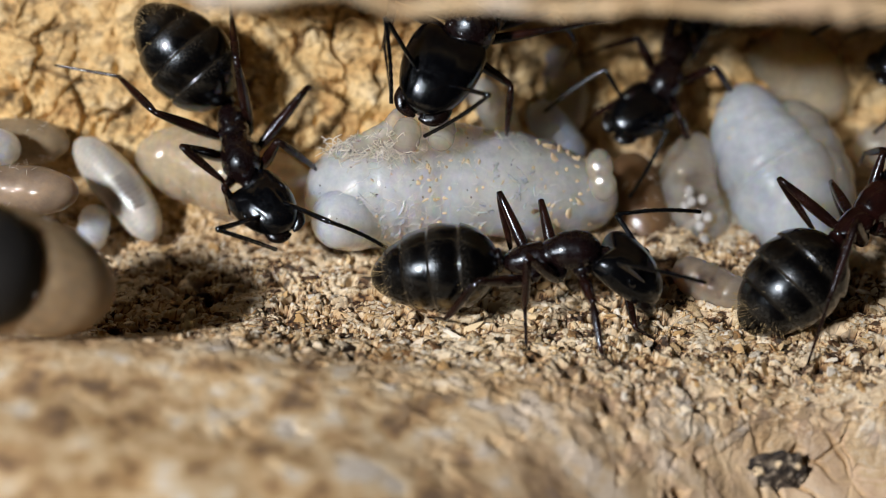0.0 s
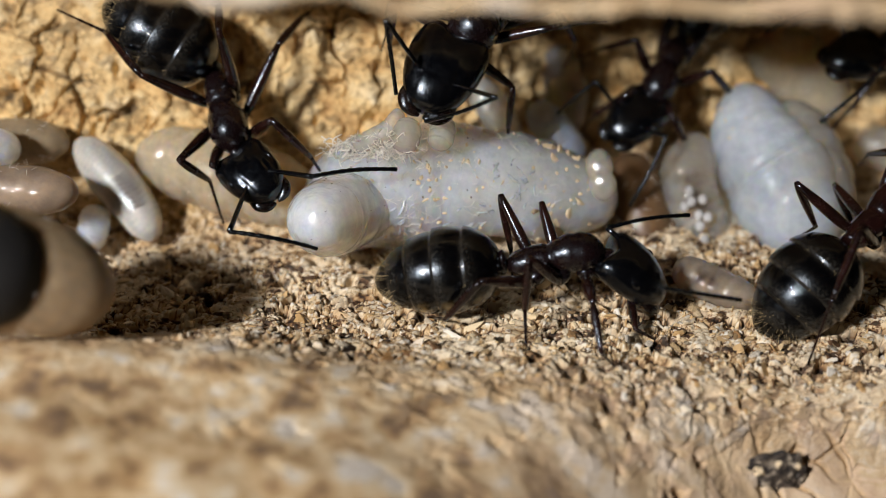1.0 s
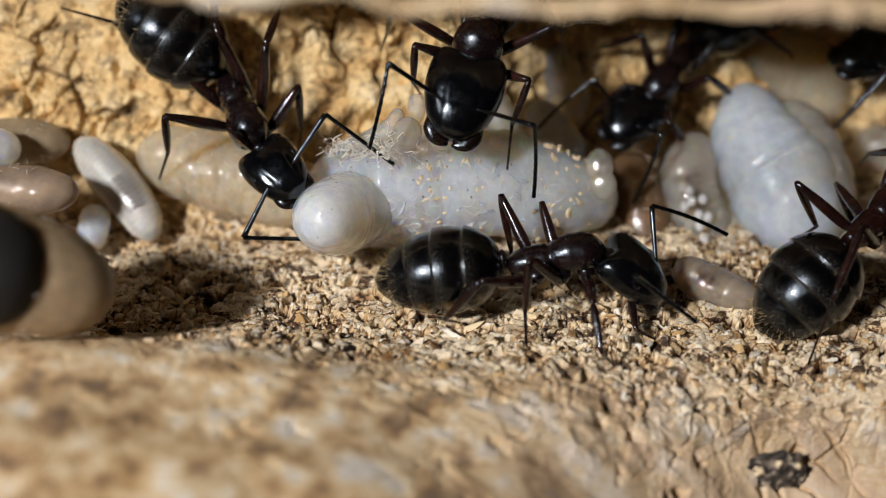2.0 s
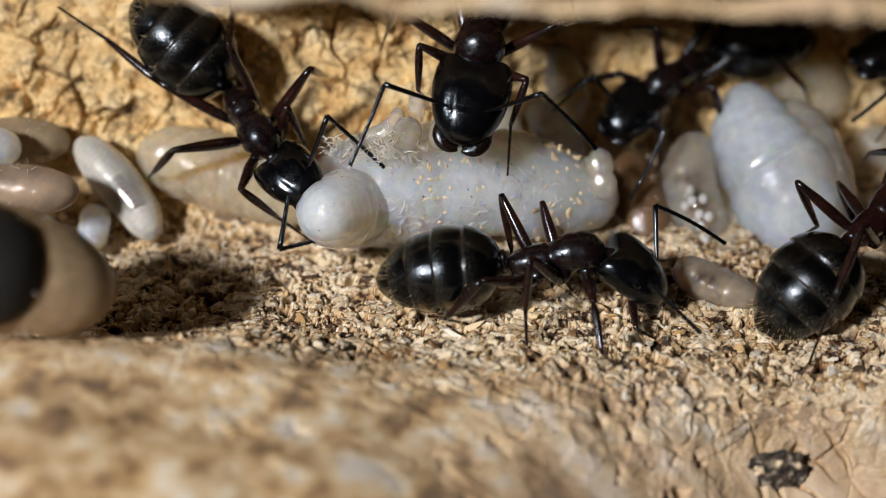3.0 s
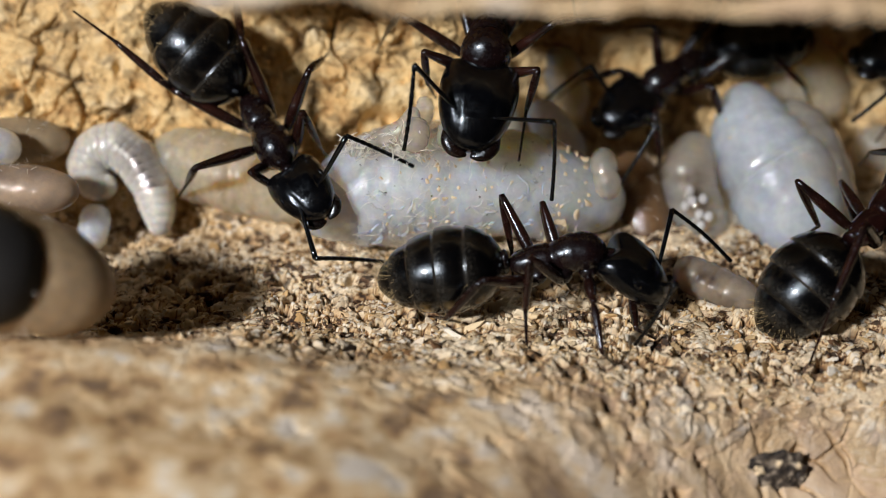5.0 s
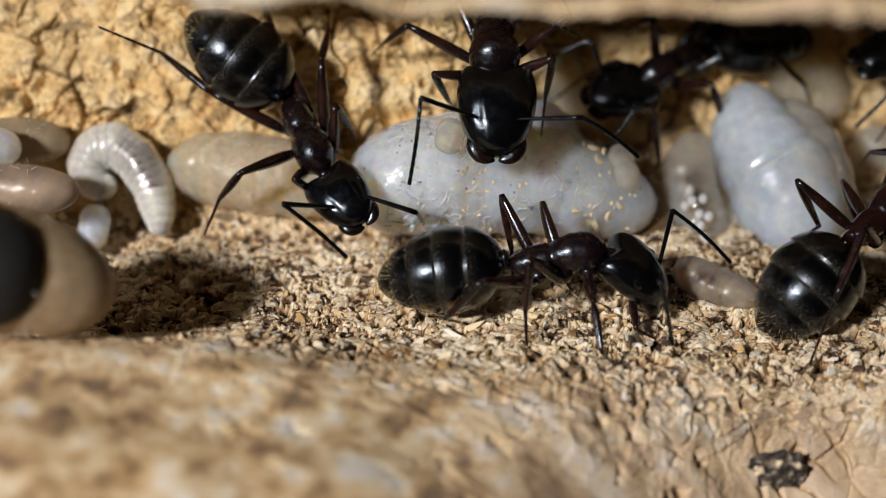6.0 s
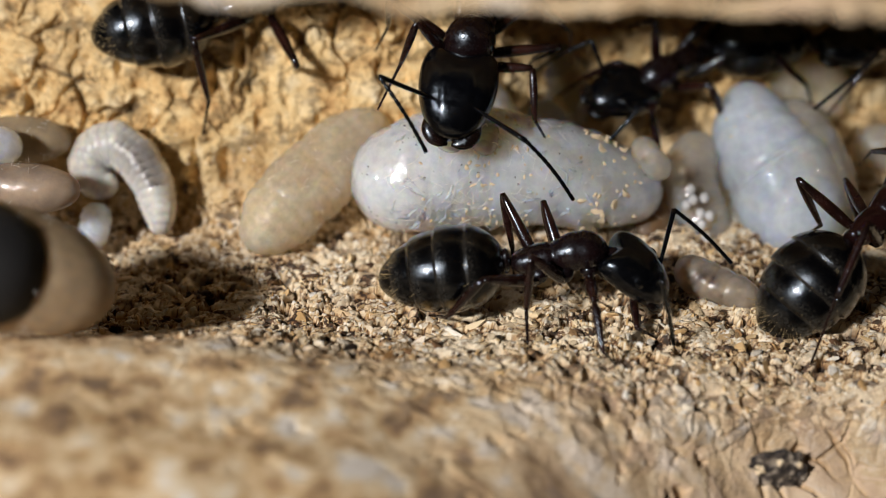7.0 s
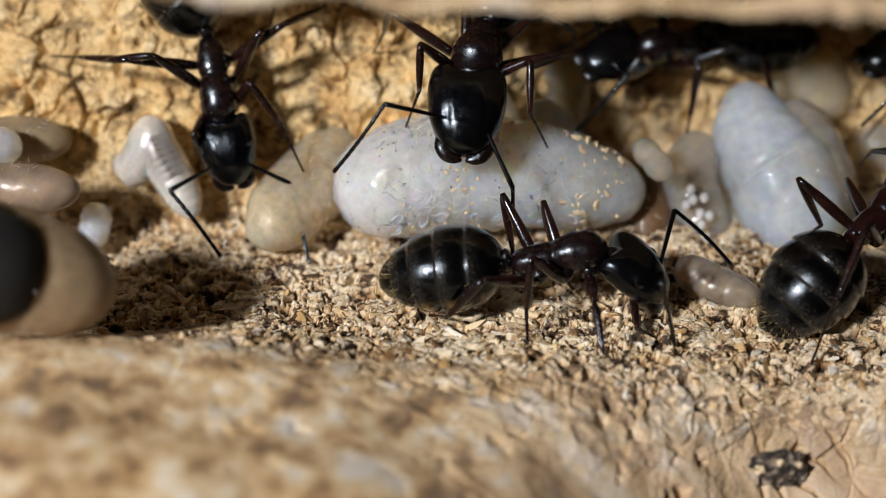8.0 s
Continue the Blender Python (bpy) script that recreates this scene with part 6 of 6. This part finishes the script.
    animate(
        chamber_ant, beats(0, 8, 0.25),
        track([(0, 10.50, 11.28, 5.90), (1, 10.31, 11.20, 5.78), (1.5, 10.26, 11.15, 5.69), (2.8, 11.36, 10.76, 5.07), (4.7, 11.36, 10.76, 5.07),
        (5.8, 11.11, 10.92, 5.32), (6, 11.11, 10.96, 5.38), (7, 11.11, 10.87, 5.24), (7.6, 11.24, 10.96, 5.38), (8, 11.36, 11.05, 5.53)]),
        track([(0, 8.95, 8.54, 3.77), (1, 8.72, 8.51, 3.73), (1.5, 8.72, 8.51, 3.73), (2.8, 8.48, 8.70, 4.03), (4.7, 8.43, 8.70, 4.03),
        (5.8, 8.24, 8.93, 4.40), (6, 8.24, 8.95, 4.44), (7, 8.17, 8.89, 4.34), (7.6, 8.00, 9.27, 4.94), (8, 7.93, 9.75, 5.71)]),
        track([(0, 6.97, 6.95, 3.32), (1, 6.78, 6.71, 2.92), (1.5, 6.78, 6.71, 2.92), (2.8, 6.71, 6.83, 3.12), (4.7, 6.62, 6.83, 3.12),
        (5.8, 5.45, 7.42, 4.07), (6, 5.34, 7.45, 4.11), (7, 5.55, 7.49, 4.17), (7.6, 5.27, 7.88, 4.80), (8, 5.03, 8.31, 5.49)]),
        track([(0, 12.45, 13.06, 7.80), (1.5, 12.45, 13.06, 7.80), (2.8, 15.77, 11.60, 5.46), (4.7, 15.77, 11.60, 5.46), (6, 15.65, 11.60, 5.46),
        (8, 16.14, 11.52, 5.34)]),
        (0, -0.6, 0.8))
    animate(
        far_ant, beats(0, 8, 0.5),
        track([(0, 23.52, 11.36, 5.08), (0.5, 22.17, 11.49, 5.29), (1, 21.43, 11.49, 5.29), (1.6, 21.43, 11.49, 5.29), (2.8, 22.71, 11.49, 5.29),
        (6, 22.71, 11.49, 5.29), (6.6, 21.68, 11.62, 5.50), (7, 21.06, 11.75, 5.71), (7.5, 21.92, 11.62, 5.50), (8, 22.91, 11.49, 5.29)]),
        track([(0, 20.83, 10.27, 5.23), (0.5, 19.51, 10.40, 5.44), (1, 18.78, 10.40, 5.44), (1.6, 18.78, 10.40, 5.44), (2.8, 20.04, 10.40, 5.44),
        (6, 20.04, 10.40, 5.44), (6.6, 19.02, 10.53, 5.64), (7, 18.42, 10.66, 5.84), (7.5, 19.26, 10.53, 5.64), (8, 20.23, 10.40, 5.44)]),
        track([(0, 18.21, 9.09, 5.23), (0.5, 16.91, 9.22, 5.43), (1, 16.19, 9.22, 5.43), (1.6, 16.19, 9.22, 5.43), (2.8, 17.43, 9.22, 5.43),
        (6, 17.43, 9.22, 5.43), (6.6, 16.43, 9.34, 5.63), (7, 15.84, 9.47, 5.83), (7.5, 16.67, 9.34, 5.63), (8, 17.62, 9.22, 5.43)]),
        track([(0, 28.35, 12.43, 4.91), (0.5, 26.97, 12.56, 5.12), (1, 26.22, 12.56, 5.12), (1.6, 26.22, 12.56, 5.12), (2.8, 27.53, 12.56, 5.12),
        (6, 27.53, 12.56, 5.12), (6.6, 26.47, 12.69, 5.33), (7, 25.85, 12.83, 5.54), (7.5, 26.72, 12.69, 5.33), (8, 27.73, 12.56, 5.12)]),
        (0, -0.5, 0.85))
    animate(
        running_ant, sorted(set(beats(0, 8, 0.1)) | {4.05, 4.15, 4.25}),
        track([(0, 12.97, -13.91, -3.28), (3.8, 12.97, -13.91, -3.28), (3.9, 7.79, -9.93, 3.10), (4, 1.19, -4.19, 4.73), (4.1, -1.63, -5.09, 4.23),
        (4.2, -11.68, -1.83, 4.73), (4.3, -14.65, 2.54, 7.01), (4.4, -21.36, 5.06, 11.04), (5, -40.99, 8.78, 17.00), (8, -43.05, 9.88, 18.75)]),
        track([(0, 9.96, -13.91, -3.28), (3.8, 9.96, -13.91, -3.28), (3.9, 5.28, -9.48, 3.81), (4, -1.07, -5.22, 5.16), (4.1, -3.50, -3.91, 3.30),
        (4.2, -14.02, -1.21, 5.72), (4.3, -16.09, 3.75, 8.94), (4.4, -23.01, 6.26, 12.97), (5, -42.64, 9.99, 18.93), (8, -44.71, 11.08, 20.68)]),
        track([(0, 7.79, -13.91, -3.28), (3.8, 7.79, -13.91, -3.28), (3.9, 2.77, -9.48, 3.81), (4, -3.25, -6.36, 5.04), (4.1, -5.15, -3.15, 2.61),
        (4.2, -16.26, -0.78, 6.42), (4.3, -17.44, 4.84, 10.69), (4.4, -24.46, 7.36, 14.72), (5, -44.09, 11.08, 20.68), (8, -46.15, 12.18, 22.43)]),
        track([(0, 16.65, -13.91, -3.28), (3.8, 16.65, -13.91, -3.28), (3.9, 11.63, -10.46, 2.25), (4, 3.34, -1.43, 2.92), (4.1, 0.62, -6.37, 6.91),
        (4.2, -8.03, -2.79, 3.19), (4.3, -12.68, 0.63, 3.95), (4.4, -18.88, 3.09, 7.89), (5, -38.51, 6.81, 13.85), (8, -40.57, 7.91, 15.60)]),
        (0, -0.2, 1))

    # brood pushed about by the ants
    def carried_by_ends(ob, a, b):
        """Keys a thing so that its axis goes along the places a and b in time."""
        times = beats(0, 8)
        first = frame_from(a(0), b(0) - a(0), Vector((0, -0.6, 0.8)))
        home = ob.matrix_basis.copy()
        home.translation = home.translation / MM
        walk(ob, [(t, metres(frame_from(a(t), b(t) - a(t), Vector((0, -0.6, 0.8))) @ first.inverted() @ home)) for t in times])

    carried_by_ends(big, track([(0, -2.99, 3.64, 2.17), (4.7, -2.99, 3.64, 2.17), (5.8, -1.87, 3.80, 2.28), (6, -1.38, 3.96, 2.54), (6.2, -1.25, 3.99, 2.58),
        (6.5, -1.20, 4.00, 2.60), (7.2, -1.25, 4.02, 2.64), (7.5, -1.92, 4.01, 2.62), (8, -1.96, 3.89, 2.43)]),
                    track([(0, 4.91, 4.55, 1.73), (4.7, 4.91, 4.55, 1.73), (5.8, 5.37, 4.48, 1.49), (6, 5.94, 4.56, 1.60), (6.2, 6.32, 4.64, 1.74),
        (6.4, 6.73, 4.72, 1.87), (6.5, 6.92, 4.76, 1.93), (8, 6.92, 4.75, 1.91)]))
    carried_by_ends(knob, track([(0, 6.12, 3.88, 3.68), (4.7, 6.12, 3.88, 3.68), (5.8, 6.71, 4.50, 3.55), (6.2, 7.26, 4.59, 3.68), (6.5, 7.82, 4.71, 3.87),
        (8, 7.89, 4.66, 3.79)]),
                    track([(0, 6.29, 3.27, 2.71), (4.7, 6.29, 3.27, 2.71), (5.8, 6.84, 3.39, 2.89), (6.2, 7.61, 3.50, 3.08), (6.5, 8.38, 3.68, 3.36),
        (8, 8.45, 3.70, 3.40)]))
    carried_by_ends(tan, track([(0, -11.14, 5.84, 2.67), (4.7, -11.14, 5.84, 2.67), (5.8, -9.99, 5.67, 2.39), (6.3, -9.69, 5.09, 2.60), (6.4, -8.78, 4.44, 2.31),
        (6.5, -8.22, 3.29, 1.60), (6.8, -7.89, 3.09, 1.28), (7, -6.82, 3.05, 1.22), (7.8, -6.66, 3.09, 1.28), (8, -6.54, 2.77, 1.52)]),
                    track([(0, -6.03, 4.72, 1.63), (4.7, -6.03, 4.72, 1.63), (5.8, -4.89, 4.97, 2.02), (6.3, -4.66, 4.97, 2.02), (6.4, -4.43, 5.03, 2.12),
        (6.5, -4.41, 4.95, 2.37), (6.8, -4.19, 5.21, 2.79), (7, -3.96, 5.99, 2.90), (7.8, -4.27, 6.10, 2.32), (8, -4.54, 6.45, 2.13)]))
    carried_by_ends(roll, track([(0, -1.40, 3.11, 2.02), (0.3, -1.40, 2.13, 2.21), (0.5, -2.08, 1.76, 2.55), (0.7, -2.22, 1.76, 2.55), (1, -2.56, 1.83, 2.65),
        (1.5, -2.49, 1.78, 2.58), (1.7, -2.47, 1.81, 2.64), (2.8, -2.27, 2.28, 2.62), (3.4, -2.28, 2.55, 2.32), (3.5, -2.55, 2.76, 1.88), (4.7, -2.77, 2.84, 2.02),
        (5.8, 1.12, 2.98, 2.24), (6.4, 0.68, 3.10, 2.43), (7.3, 0.84, 3.04, 2.33), (7.6, 0.53, 3.04, 2.33), (8, 0.35, 3.02, 2.30)]),
                    track([(0, -0.54, 3.97, 1.93), (0.6, -1.55, 3.97, 1.93), (3.4, -1.44, 3.97, 1.93), (4.7, -1.10, 3.97, 1.93), (5.8, 2.45, 3.10, 2.05), (6.4, 2.01, 3.21, 2.23), (7.3, 2.17, 3.15, 2.14), (7.6, 1.86, 3.15, 2.14), (8, 1.68, 3.13, 2.10)]))
    for g, (x, y, z) in ((grub_1, (3.0, 1.0, -0.2)), (grub_2, (1.6, 0.5, -0.9)), (grub_3, (1.6, 0.3, -0.2)), (grub_4, (1.6, 0.3, -0.4))):
        home = g.matrix_basis.copy()
        away = Matrix.Translation(Vector((x, y, z)) * MM) @ home
        walk(g, [(0, home), (4.7, home), (5.8, away), (8, away)])
    # the curled larva: its rings lie along three shapes in turn
    straight = track([(0, -14.37, 5.25, 3.61), (0.234, -13.67, 4.85, 2.96), (0.489, -12.91, 4.40, 2.25), (0.769, -12.16, 3.88, 1.41), (1, -11.60, 3.42, 0.68)])
    bent = track([(0, -13.20, 4.36, 2.18), (0.111, -13.97, 4.45, 2.33), (0.215, -14.19, 4.82, 2.92), (0.323, -13.81, 5.17, 3.48), (0.436, -13.02, 5.24, 3.59),
        (0.571, -12.25, 4.94, 3.11), (0.729, -11.66, 4.44, 2.31), (0.885, -11.35, 3.88, 1.41), (1, -11.33, 3.45, 0.72)])
    moved = track([(0, -12.86, 4.83, 2.94), (0.143, -12.36, 4.74, 2.79), (0.286, -11.91, 5.04, 3.27), (0.429, -11.69, 5.36, 3.79), (0.571, -11.37, 5.04, 3.27),
        (0.714, -10.92, 4.64, 2.64), (0.857, -10.42, 4.20, 1.93), (1, -10.06, 3.84, 1.35)])
    for place, ring in enumerate(curl_rings):
        u = place / (len(curl_rings) - 1)
        walk(ring, [(t, pose(*(p(u) * MM))) for t, p in ((0, straight), (4.2, straight), (4.4, bent), (5.8, bent), (7.85, bent), (8, moved))])



motions()
